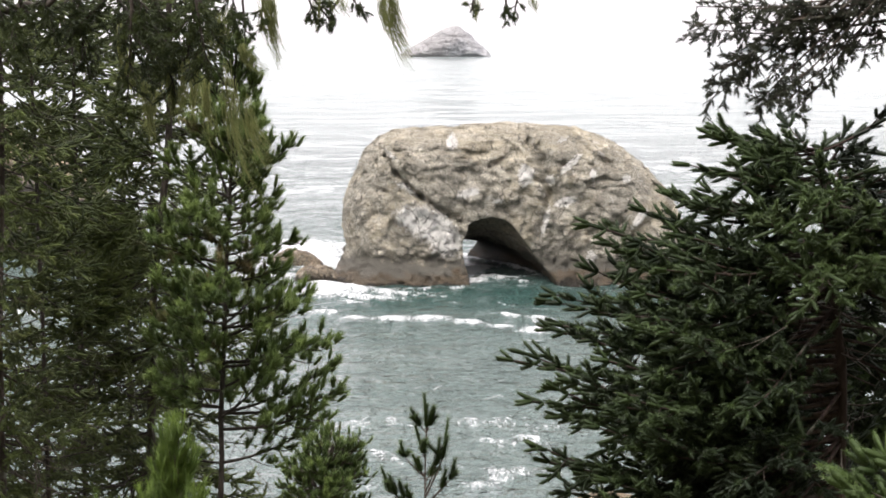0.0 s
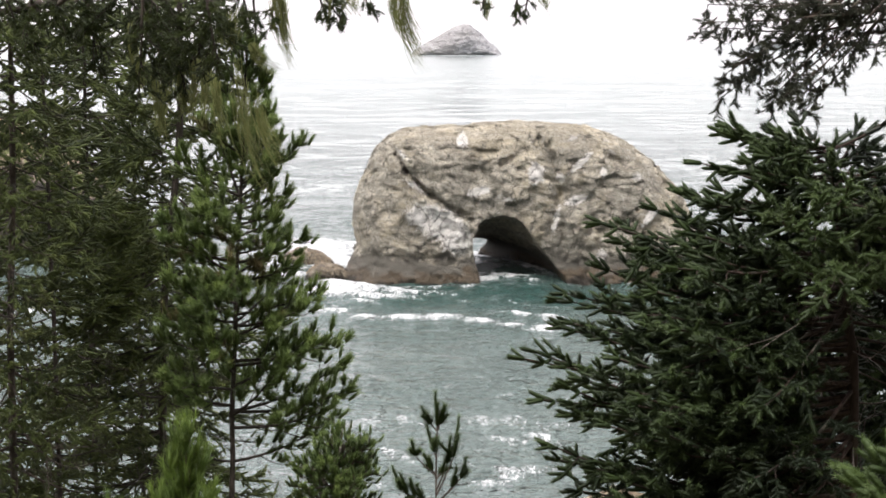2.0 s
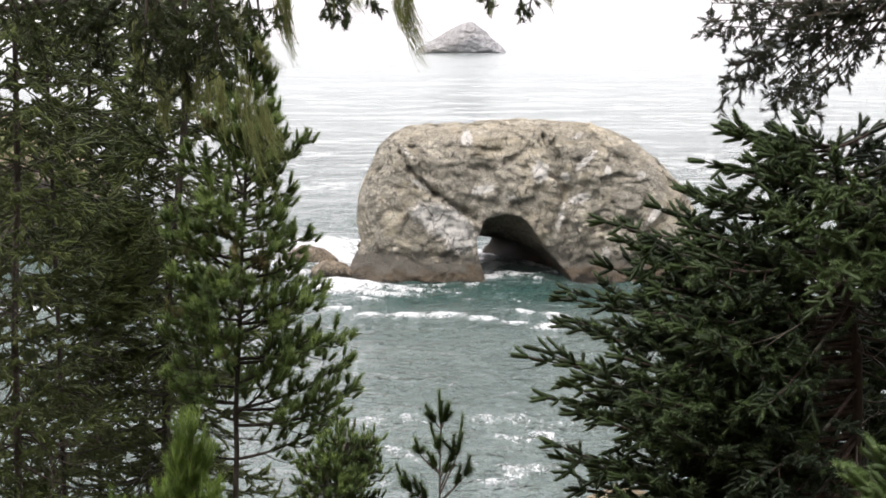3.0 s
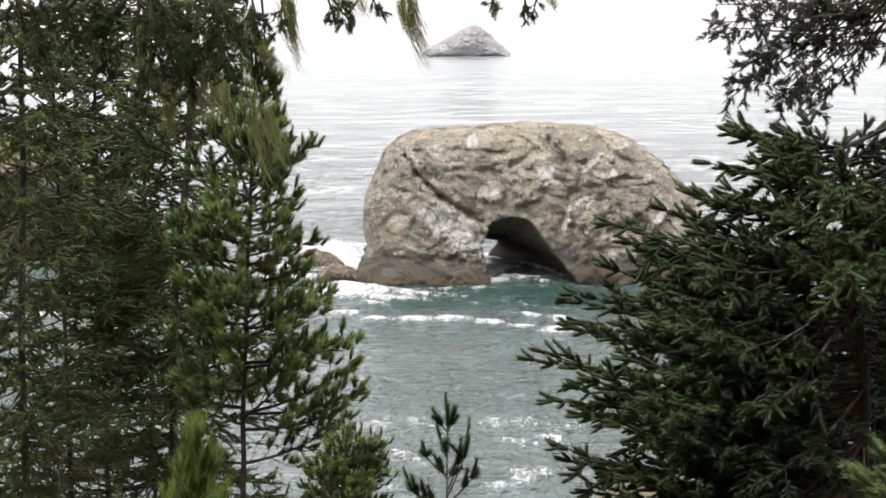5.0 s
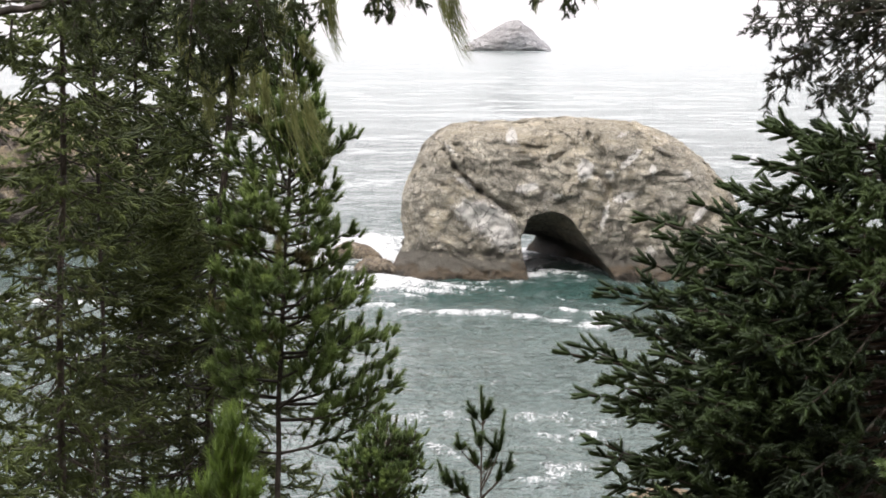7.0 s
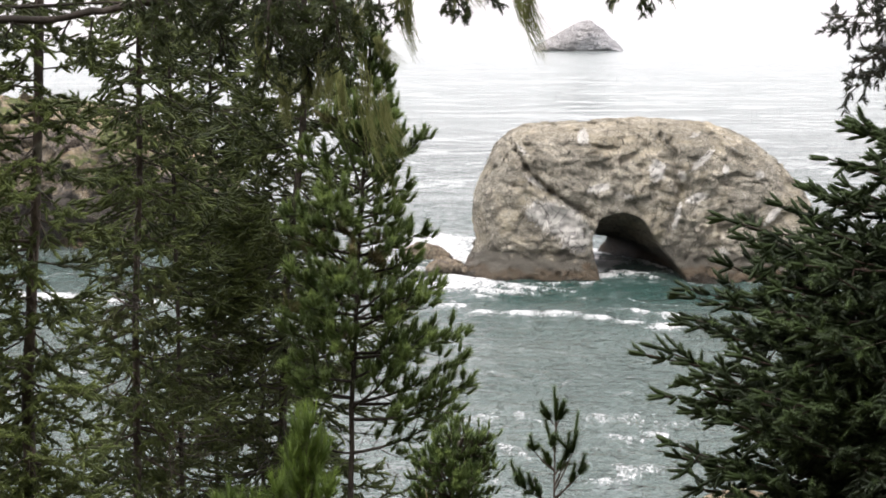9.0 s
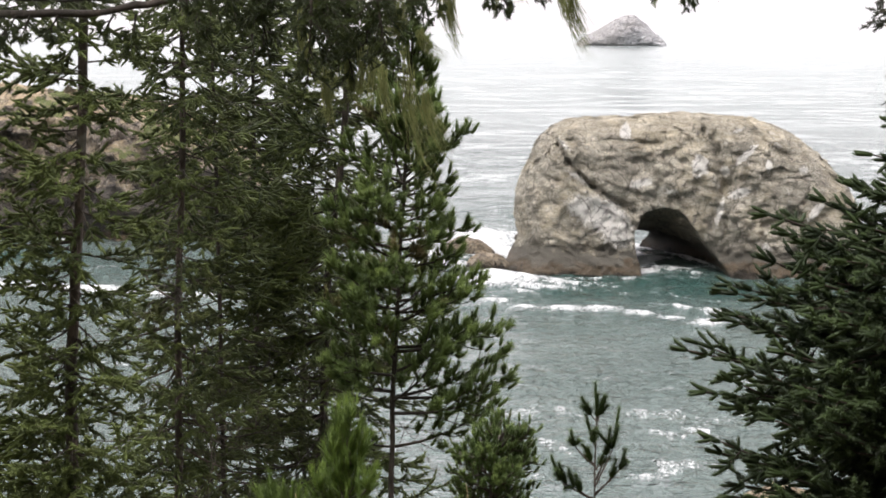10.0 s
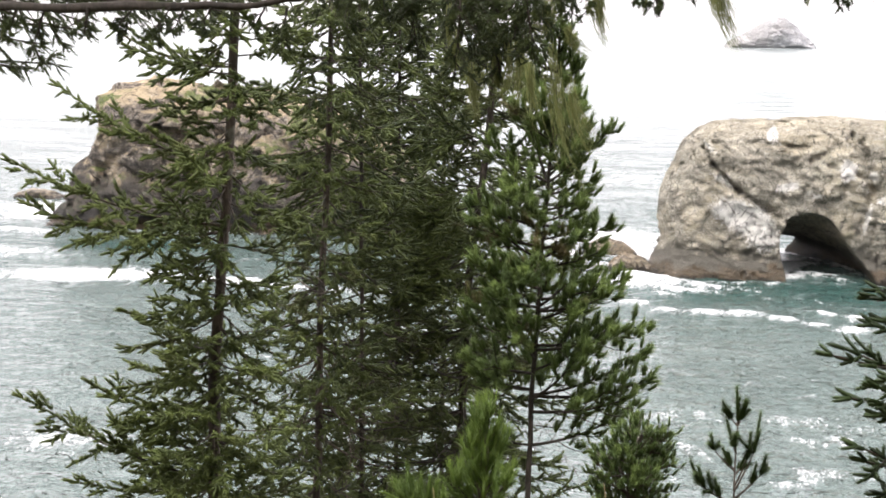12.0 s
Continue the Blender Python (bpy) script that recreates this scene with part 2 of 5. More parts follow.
def needle_material(name, old, young, dead, dead_amount=0.0, through=0.25):
    """Needles: the colour shifts by shoot (attribute tint), by place and towards dry brown."""
    k = Mat(name)
    tint = k.attr("tint")
    place = k.noise(2.2, 3, 0.5)
    c = k.mix(tint, old, young)
    c = k.mix(k.math("MULTIPLY", k.ramp(place, 0.42, 0.7), 0.5), c, tuple(v * 0.6 for v in old))
    c = k.mix(k.math("MULTIPLY", k.ramp(k.noise(1.3, 4, 0.6, warp=0.5), 0.58, 0.68), dead_amount), c, dead)
    m = k.done(c, 0.55, spec=0.35)
    tr = k.n("ShaderNodeBsdfTranslucent", Color=c)
    both = k.n("ShaderNodeMixShader", Fac=through)
    k.t.links.new(k.b.outputs[0], both.inputs[1])
    k.t.links.new(tr.outputs[0], both.inputs[2])
    k.t.links.new(both.outputs[0], k.out.inputs[0])
    return m


NEEDLE = needle_material("spruce_needles", (0.041, 0.057, 0.018), (0.185, 0.228, 0.064), (0.12, 0.085, 0.04), 0.2, 0.3)
NEEDLE_BLUE = needle_material("dark_spruce_needles", (0.0185, 0.029, 0.0142), (0.09, 0.136, 0.044), (0.09, 0.06, 0.03), 0.06)
NEEDLE_PINE = needle_material("pine_needles", (0.066, 0.102, 0.028), (0.165, 0.225, 0.058), (0.14, 0.1, 0.05), 0.8, 0.35)
NEEDLE_FRESH = needle_material("fresh_pine_needles", (0.078, 0.124, 0.025), (0.168, 0.24, 0.046), (0.2, 0.15, 0.05), 0.25, 0.35)
NEEDLE_DRY = needle_material("dull_needles", (0.03, 0.042, 0.014), (0.095, 0.115, 0.036), (0.07, 0.055, 0.028), 0.5, 0.35)
NEEDLE_PALE = needle_material("pale_spruce_needles", (0.032, 0.054, 0.016), (0.09, 0.135, 0.036), (0.1, 0.09, 0.05), 0.1)
NEEDLE_DARK = needle_material("old_dark_needles", (0.04, 0.045, 0.03), (0.09, 0.095, 0.055), (0.07, 0.05, 0.03), 0.5)
LICHEN = needle_material("lichen", (0.15, 0.165, 0.058), (0.25, 0.265, 0.11), (0.14, 0.11, 0.05), 0.3, 0.55)


def ground_material():
    k = Mat("hillside_soil")
    a = k.noise(1.2, 5, 0.6)
    b = k.noise(9, 4, 0.6)
    c = k.mix(k.ramp(a, 0.4, 0.6), (0.05, 0.06, 0.025), (0.12, 0.1, 0.06))
    c = k.mix(k.ramp(b, 0.5, 0.7), c, (0.06, 0.045, 0.03))
    return k.done(c, 0.95, k.bump(b, 0.8, 0.06))


SOIL = ground_material()


# ---- mesh helpers ----
def mesh(name, verts, faces, material, smooth=False):
    me = bpy.data.meshes.new(name)
    verts = np.asarray(verts, dtype=np.float32)
    faces = np.asarray(faces, dtype=np.int32)
    k = faces.shape[1]
    me.vertices.add(len(verts))
    me.vertices.foreach_set("co", verts.ravel())
    me.loops.add(faces.size)
    me.loops.foreach_set("vertex_index", faces.ravel())
    me.polygons.add(len(faces))
    me.polygons.foreach_set("loop_start", np.arange(len(faces), dtype=np.int32) * k)
    if smooth:
        me.polygons.foreach_set("use_smooth", np.ones(len(faces), dtype=bool))
    me.update(calc_edges=True)
    me.materials.append(material)
    return me


def thing(name, label, category, group="", kind="", at=(0, 0, 0)):
    ob = new(name)
    ob.location = at
    return tagged(ob, label, category, group, kind)


def part(name, me, parent, label=""):
    ob = new(name, me)
    ob.parent = parent
    return tagged(ob, label)


def add_attr(me, name, values):
    a = me.attributes.new(name, "FLOAT", "POINT")
    a.data.foreach_set("value", np.asarray(values, dtype=np.float32))


def lattice_noise(p, cell, seed):
    """Smooth value noise in -1..1 at points p (n x 3)."""
    g = np.random.RandomState(seed).uniform(-1, 1, (32, 32, 32)).astype(np.float32)
    q = p / cell
    i = np.floor(q).astype(np.int32)
    w = (q - i).astype(np.float32)
    w = w * w * (3 - 2 * w)
    out = np.zeros(len(p), dtype=np.float32)
    for dx in (0, 1):
        for dy in (0, 1):
            for dz in (0, 1):
                k = (w[:, 0] if dx else 1 - w[:, 0]) * (w[:, 1] if dy else 1 - w[:, 1]) * (w[:, 2] if dz else 1 - w[:, 2])
                out += k * g[(i[:, 0] + dx) & 31, (i[:, 1] + dy) & 31, (i[:, 2] + dz) & 31]
    return out


def facets(p, size, seed):
    """Broken rock: every block (nearest of scattered centres) is cut by a plane of its own. Returns the cut's depth and a random tone for each block."""
    r = np.random.RandomState(seed)
    jit = r.uniform(0, 1, (16, 16, 16, 3)).astype(np.float32)
    nrm = r.normal(0, 1, (16, 16, 16, 3)).astype(np.float32)
    nrm /= np.linalg.norm(nrm, axis=-1)[..., None]
    tone = r.uniform(0, 1, (16, 16, 16)).astype(np.float32)
    q = (p / size).astype(np.float32)
    i = np.floor(q).astype(np.int32)
    best = np.full(len(q), 1e9, dtype=np.float32)
    cut = np.zeros(len(q), dtype=np.float32)
    tint = np.zeros(len(q), dtype=np.float32)
    for dx in (-1, 0, 1):
        for dy in (-1, 0, 1):
            for dz in (-1, 0, 1):
                j = i + (dx, dy, dz)
                k = (j[:, 0] & 15, j[:, 1] & 15, j[:, 2] & 15)
                d = q - j - jit[k]
                far = (d * d).sum(axis=1)
                near = far < best
                best = np.where(near, far, best)
                cut = np.where(near, (d * nrm[k]).sum(axis=1), cut)
                tint = np.where(near, tone[k], tint)
    return cut * size, tint


def bedding_of(q, rough, seed):
    """Places bent and tilted so that the blocks lie in slanting beds."""
    warp = q + 1.2 * rough * np.stack([lattice_noise(q, 5 * rough, seed + 20 + i) for i in range(3)], axis=1)
    return warp, warp @ np.array([[1, 0, 0.45], [0, 0.8, 0], [-0.6, 0.2, 1.25]])


def surface(field, origin, h):
    """Skin of the voxel field where it turns positive, as quads (surface nets)."""
    inside = field > 0
    nx, ny, nz = (s - 1 for s in field.shape)
    total = np.zeros((nx, ny, nz, 3), dtype=np.float32)
    count = np.zeros((nx, ny, nz), dtype=np.float32)

    def at(a, dx, dy, dz):
        return a[dx:dx + nx, dy:dy + ny, dz:dz + nz]

    for axis in range(3):
        for u in (0, 1):
            for v in (0, 1):
                o = [0, 0, 0]
                o[(axis + 1) % 3], o[(axis + 2) % 3] = u, v
                e = list(o)
                e[axis] = 1
                fa, fb = at(field, *o), at(field, *e)
                cross = at(inside, *o) != at(inside, *e)
                t = np.where(cross, fa / np.where(cross, fa - fb, 1), 0)
                for c in range(3):
                    total[..., c] += np.where(cross, (t if c == axis else o[c]), 0)
                count += cross
    has = count > 0
    index = np.full(has.shape, -1, dtype=np.int64)
    index[has] = np.arange(has.sum())
    cells = np.argwhere(has)
    verts = (cells + total[has] / count[has][:, None]) * h + np.asarray(origin)
    faces = []
    for axis in range(3):
        a, b = (axis + 1) % 3, (axis + 2) % 3
        lo = [slice(1, nx), slice(1, ny), slice(1, nz)]
        lo[axis] = slice(0, (nx, ny, nz)[axis])
        hi = list(lo)
        hi[axis] = slice(1, (nx, ny, nz)[axis] + 1)
        f0, f1 = inside[tuple(lo)], inside[tuple(hi)]
        for flip in (0, 1):
            cells = np.argwhere((f0 != f1) & (f0 == bool(flip))) + [s.start for s in lo]
            q = []
            for da, db in ((-1, -1), (0, -1), (0, 0), (-1, 0)):
                d = cells.copy()
                d[:, a] += da
                d[:, b] += db
                q.append(index[d[:, 0], d[:, 1], d[:, 2]])
            q = np.stack(q if flip else q[::-1], axis=1)
            faces.append(q)
    faces = np.concatenate(faces)
    return verts, faces[(faces >= 0).all(axis=1)]


def outline_depth(poly, x, z):
    """Distance from (x, z) to a closed outline, positive inside."""
    best = np.full(x.shape, 1e9)
    odd = np.zeros(x.shape, dtype=bool)
    for (x0, z0), (x1, z1) in zip(poly, poly[1:] + poly[:1]):
        t = np.clip(((x - x0) * (x1 - x0) + (z - z0) * (z1 - z0)) / ((x1 - x0) ** 2 + (z1 - z0) ** 2), 0, 1)
        best = np.minimum(best, np.hypot(x - x0 - t * (x1 - x0), z - z0 - t * (z1 - z0)))
        if z0 != z1:
            odd ^= ((z0 > z) != (z1 > z)) & (x < (x1 - x0) * (z - z0) / (z1 - z0) + x0)
    return np.where(odd, best, -best)


def crag(name, outline, y0, thick, edge, lean, step, seed, rough, material, tunnel=None, grooves=(), foot=0.0, chip=0.3, tail=0.0):
    """A rock mass: an upright outline (x, z) given depth that swells from its edge inward, worn by noise, cut by a sea tunnel and by grooves."""
    xs = [p[0] for p in outline]
    zs = [p[1] for p in outline]
    top = max(zs)
    ax = np.arange(min(xs) - 3 * rough, max(xs) + 3 * rough, step)
    ay = np.arange(y0 - thick - 3 * rough, y0 + thick + max(lean * top, tail) + 3 * rough, step)
    az = np.arange(min(zs), top + 3 * rough, step)
    gx, gz = np.meshgrid(ax, az, indexing="ij")
    d2 = outline_depth(list(outline), gx, gz)
    half = np.where(d2 > 0, thick * np.sqrt(np.maximum(0, 1 - (1 - np.clip(d2 / edge, 0, 1)) ** 2)), d2)
    half = half + foot * np.clip(1 - gz / 3.2, 0, 1) * (d2 > 0)
    mid = y0 + lean * gz
    apron = tail * np.clip(1 - gz / (0.7 * top), 0, 1) * np.clip(d2 / 3, 0, 1)
    off = ay[None, :, None] - mid[:, None, :]
    f = half[:, None, :] - np.where(off > 0, np.maximum(0, off - apron[:, None, :]), -off)
    f = np.minimum(f, (d2 * 1.5)[:, None, :])
    shape = f.shape
    p = np.stack(np.meshgrid(ax, ay, az, indexing="ij"), axis=-1).reshape(-1, 3)
    f = f.ravel()
    near = np.abs(f) < 4.5 * rough
    q = p[near]
    warp, bed = bedding_of(q, rough, seed)
    wear = (0.36 * lattice_noise(warp, 8.5 * rough, seed) + 0.24 * lattice_noise(bed, 3.4 * rough, seed + 1) - 0.38
            + chip * facets(bed, 4.6 * rough, seed + 2)[0] / rough + chip * facets(bed, 1.7 * rough, seed + 4)[0] / rough
            + 0.32 * (0.4 - 2 * np.abs(lattice_noise(bed, 1.3 * rough, seed + 6)))
            + 0.22 * lattice_noise(bed * [0.6, 1, 1.5], 0.75 * rough, seed + 5))
    solid = f[near]
    f[near] = np.minimum(solid + rough * wear, np.where(solid < 0, solid + 0.9 * rough, 1e9))
    for (gx0, gz0), (gx1, gz1), width, deep in grooves:
        t = np.clip(((p[:, 0] - gx0) * (gx1 - gx0) + (p[:, 2] - gz0) * (gz1 - gz0)) / ((gx1 - gx0) ** 2 + (gz1 - gz0) ** 2), 0, 1)
        d = np.hypot(p[:, 0] - gx0 - t * (gx1 - gx0), p[:, 2] - gz0 - t * (gz1 - gz0))
        f -= np.where(p[:, 1] < y0 + lean * p[:, 2], deep * np.exp(-(d / width) ** 2), 0)
    if tunnel:
        mouth, slant, taper, (wx, wy, wk) = tunnel
        back = np.maximum(0, p[:, 1] - (y0 - thick) - 5)
        hole = outline_depth(list(mouth), p[:, 0] + slant * back, p[:, 2] * (1 + taper * np.clip(back - 4, 0, 60)))
        hole = np.minimum(hole, wx - wk * (p[:, 1] - wy) - p[:, 0])
        hole = np.minimum(hole, p[:, 0] - 2.6 + 0.03 * (p[:, 1] - 308))
        hole += 0.5 * lattice_noise(p, 3.1, seed + 9)
        f = np.minimum(f, -hole)
    f = f.reshape(shape)
    f[0], f[-1], f[:, 0], f[:, -1], f[:, :, -1] = -1, -1, -1, -1, -1
    v, q = surface(f, (ax[0], ay[0], az[0]), step)
    me = mesh(name, v, q, material, False)
    bed = bedding_of(v, rough, seed)[1]
    add_attr(me, "block", 0.6 * facets(bed, 4.6 * rough, seed + 2)[1] + 0.4 * facets(bed, 1.7 * rough, seed + 4)[1])
    return me


# ---- sea ----
def graded(stops):
    out = []
    for a, b, step in stops:
        out += list(np.arange(a, b, step))
    return np.array(out + [stops[-1][1]])


def blob(x, y, cx, cy, rx, ry, turn=0):
    c, s = math.cos(radians(turn)), math.sin(radians(turn))
    u, v = (x - cx) * c + (y - cy) * s, -(x - cx) * s + (y - cy) * c
    return np.exp(-((u / rx) ** 2 + (v / ry) ** 2))


# breaking crests and washes: centre x, y, half length, half width, turn
FOAM = [
    (17.0, 312.4, 7.4, 2.16, -26, 0.85),
    (27.8, 303.2, 9.0, 2.16, -38, 0.8),
    (-12.7, 292.9, 9.1, 8.1, -26, 0.95),
    (-23.1, 301.5, 5.8, 6.3, -36, 1),
    (-6.7, 296.8, 14.7, 2.88, 16, 0.75),
    (-30.6, 356.9, 13.5, 16.2, 26, 1.25),
    (-31.6, 328.5, 9.0, 10.8, 16, 1.1),
    (4.9, 341.0, 3.5, 9, 51, 1.3),
    (7.7, 321.8, 3.8, 2.88, 31, 1.1),
    (8.9, 312.8, 5.5, 1.8, 41, 0.9),
    (12.5, 326.5, 22.2, 2.16, -70, 1.1),
    (-16.7, 294.8, 5.9, 5.4, -56, 1.25),
    (-18.4, 298.5, 8.0, 7.2, -35, 1.35),
    (5.4, 305.6, 4.3, 3.96, 55, 1.25),
    (12.5, 309.8, 7.4, 1.8, 14, 0.95),
    (-6.7, 291.2, 9.2, 1.98, 7, 0.9),
    (2.7, 297.2, 6.7, 1.98, 67, 0.8),
    (-39.8, 477.4, 24.2, 18, 60, 0.75),
    (-113.0, 276.8, 20.3, 9.9, 9, 1.3),
    (-83.9, 273.9, 15.8, 5.4, -14, 1.1),
    (-60.2, 271.4, 13.9, 4.32, 11, 1),
    (-159.0, 355.6, 12.1, 10.8, -17, 1.3),
    (-136.3, 338.4, 15.4, 3.96, -19, 0.85),
    (-115.8, 337.1, 13.2, 2.88, -10, 0.9),
    (-71.5, 167.5, 8.9, 7.2, 14, 0.8),
    (-128.7, 300.1, 14.5, 7.2, -14, 0.5),
    (-112.9, 252.0, 7.9, 7.2, -10, 0.5),
    (-37.3, 477.4, 24.0, 10.8, -61, 0.6),
    (-29.4, 344.2, 17.5, 16.2, 55, 1.1),
    (-59.6, 769.6, 30.3, 12.6, -16, 0.55),
    (117.3, 808.2, 24.8, 12.6, -14, 0.55),
    (-116.1, 1764.4, 89.7, 36, -18, 0.4),
    (5.3, 3157.1, 106.9, 16.2, -25, 1.3),
    (12.0, 2838.0, 95.0, 13.0, 0, 1.25),
    (5.6, 322.0, 3.2, 9.0, 0, 1.45),
    (7.5, 309.5, 5.0, 2.0, -30, 1.2),
    (-24.0, 331.0, 9.0, 14.0, 0, 1.3),
    (-21.0, 291.5, 10.0, 5.0, -20, 1.2),
    (-13.0, 287.0, 9.0, 2.6, -14, 1.05),
    (-33.0, 312.0, 9.0, 8.0, 10, 1.2),
    (-165.0, 372.0, 20.0, 16.0, 0, 1.15),
    (-150.0, 328.0, 14.0, 6.0, -10, 0.95),
    (-140.0, 300.0, 24.0, 11.0, -8, 0.72),
    (-120.0, 225.0, 20.0, 8.0, 12, 0.55),
    (-95.0, 300.0, 16.0, 5.0, -6, 0.6),
    (-19.2, 270.3, 4.4, 4.0, -47, 0.97),
    (-14.0, 265.9, 4.0, 4.0, -32, 0.97),
    (-8.1, 264.9, 3.9, 4.0, 13, 0.97),
    (-1.9, 264.0, 4.4, 4.0, -28, 0.97),
    (3.8, 260.4, 4.0, 4.0, -36, 0.97),
    (8.9, 257.7, 3.3, 4.0, -18, 0.97),
    (14.3, 255.1, 4.2, 4.0, -32, 0.97),
    (10.1, 269.0, 3.9, 2.2, -34, 0.95),
    (15.3, 265.8, 3.7, 2.2, -29, 0.95),
    (-1.6, 286.5, 4.4, 1.4, -57, 0.75),
    (2.1, 281.3, 3.6, 1.4, -51, 0.75),
    (-10.3, 191.1, 3.0, 4.4, 23, 0.59),
    (-5.8, 192.5, 2.8, 4.4, 10, 0.59),
    (2.6, 192.9, 3.1, 4.4, 23, 0.64),
    (7.5, 193.7, 3.2, 4.4, -3, 0.64),
    (11.7, 193.0, 2.1, 4.4, -22, 0.64),
    (5.3, 184.5, 2.5, 4.8, 22, 0.76),
    (9.7, 186.0, 3.3, 4.8, 17, 0.76),
    (3.4, 165.4, 2.7, 2.3, 58, 0.85),
    (5.8, 169.4, 3.1, 2.3, 61, 0.85),
    (-6.6, 177.2, 2.2, 4.8, 36, 0.68),
    (-9.4, 164.2, 2.3, 4.8, -39, 0.64),
    (-6.6, 164.6, 2.5, 4.8, 49, 0.64),
    (-21.8, 299.5, 5.6, 4.0, -44, 1.2),
    (-15.4, 292.6, 6.0, 4.0, -50, 1.2),
    (-15.3, 281.4, 5.0, 2.5, -33, 0.95),
    (26.0, 304.1, 5.4, 1.5, -41, 0.9),
    (33.0, 303.2, 5.2, 1.5, 27, 0.9),
    (9.0, 310.4, 4.6, 1.2, -47, 0.8),
    (14.0, 305.8, 3.9, 1.2, -38, 0.8),
    (-21.0, 244.1, 4.2, 2.5, -39, 0.7),
    (-12.9, 211.3, 8.6, 4.7, -78, 0.45),
]
SHOAL = [(5.5, 294.1, 38, 22, 1.0), (-7.9, 281.7, 25, 10, 1.0), (20.5, 284.7, 40, 16, 1.0), (12.6, 326.5, 16, 14, 1.0), (6.9, 341.4, 12, 18, 1.0), (-120.1, 312.9, 26, 12, 1.0), (2.0, 264.0, 48.0, 20.0, 0.32), (-90.0, 300.0, 60.0, 20.0, 0.4)]


def build_sea():
    ax = graded([(-9000, -1000, 800), (-1000, -200, 50), (-240, -160, 8), (-160, 90, 1.35), (90, 250, 8), (250, 1000, 50), (1000, 9000, 800)])
    ay = graded([(-2000, 40, 120), (40, 140, 5), (140, 400, 1.15), (400, 700, 4), (700, 1500, 25), (1500, 2700, 200), (2700, 3000, 15), (3000, 9000, 400)])
    x, y = np.meshgrid(ax, ay, indexing="ij")
    p = np.stack([x.ravel(), y.ravel(), np.zeros(x.size)], axis=1)
    near = np.clip((700 - p[:, 1]) / 200, 0, 1) * np.clip((250 - np.abs(p[:, 0])) / 60, 0, 1)
    z = 0.16 * lattice_noise(p * [0.7, 1.1, 1], 8, 5) + 0.2 * lattice_noise(p * [0.6, 1, 1], 2.8, 6)
    foam = np.zeros(len(p))
    for cx, cy, rx, ry, turn, amount in FOAM:
        wob = 2.2 * lattice_noise(p * [1, 0, 0] + [0, cy, 0], 13, 8)
        b = blob(p[:, 0], p[:, 1] + wob * (ry < 9), cx, cy, rx, ry, turn)
        foam = np.maximum(foam, amount * b)
        if ry < 9:
            z += 0.5 * amount * b ** 3
    rng = np.random.RandomState(31)
    for k in range(110):
        cy = rng.uniform(150, 330)
        b = blob(p[:, 0], p[:, 1] + 1.5 * lattice_noise(p * [1, 0, 0] + [0, cy, 0], 7, 40 + k), rng.uniform(-75, 25), cy, rng.uniform(6, 20), rng.uniform(0.9, 2.6), rng.uniform(-38, 4))
        foam = np.maximum(foam, rng.uniform(0.3, 0.72) * b)
    shoal = np.zeros(len(p))
    for cx, cy, rx, ry, depth in SHOAL:
        shoal = np.maximum(shoal, depth * blob(p[:, 0], p[:, 1], cx, cy, rx, ry))
    p[:, 2] = z * near
    i = np.arange(x.size).reshape(x.shape)
    q = np.stack([i[:-1, :-1], i[1:, :-1], i[1:, 1:], i[:-1, 1:]], axis=-1).reshape(-1, 4)
    me = mesh("sea", p, q, SEA, True)
    add_attr(me, "foam", foam)
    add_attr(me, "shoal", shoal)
    # waves fade out with distance to imitate haze over the far sea
    add_attr(me, "far_fade", 0.94 * np.clip((p[:, 1] - 650) / 2000, 0, 1) ** 0.5)
    tagged(new("water", me), "grey-green choppy sea with white breaking foam", "sea", kind="structure")


build_sea()

# ---- rocks in the sea ----
ARCH_OUTLINE = [(-23.5, -7.8), (-20.8, -0.4), (-19.2, 2.6), (-18.0, 5.4), (-19.0, 9.1), (-18.8, 12.8), (-17.9, 15.9), (-16.4, 19.7), (-14.8, 23.0), (-12.2, 25.7), (-8.2, 27.1), (-2.5, 27.4), (3.2, 27.8), (9.9, 28.0), (15.1, 27.9), (23.0, 27.3), (29.9, 25.4), (34.2, 23.0), (38.2, 19.2), (41.9, 15.5), (44.1, 11.2), (45.3, 5.9), (46.7, -0.4), (47.4, -7.8)]
ARCH_MOUTH = [(5.6, -4.2), (4.5, 0.4), (3.6, 5.0), (3.4, 7.4), (4.4, 10.2), (5.4, 11.2), (8.6, 11.8), (11.0, 11.2), (12.6, 9.8), (15.8, 6.0), (19.4, 0.9), (22.0, -4.2)]
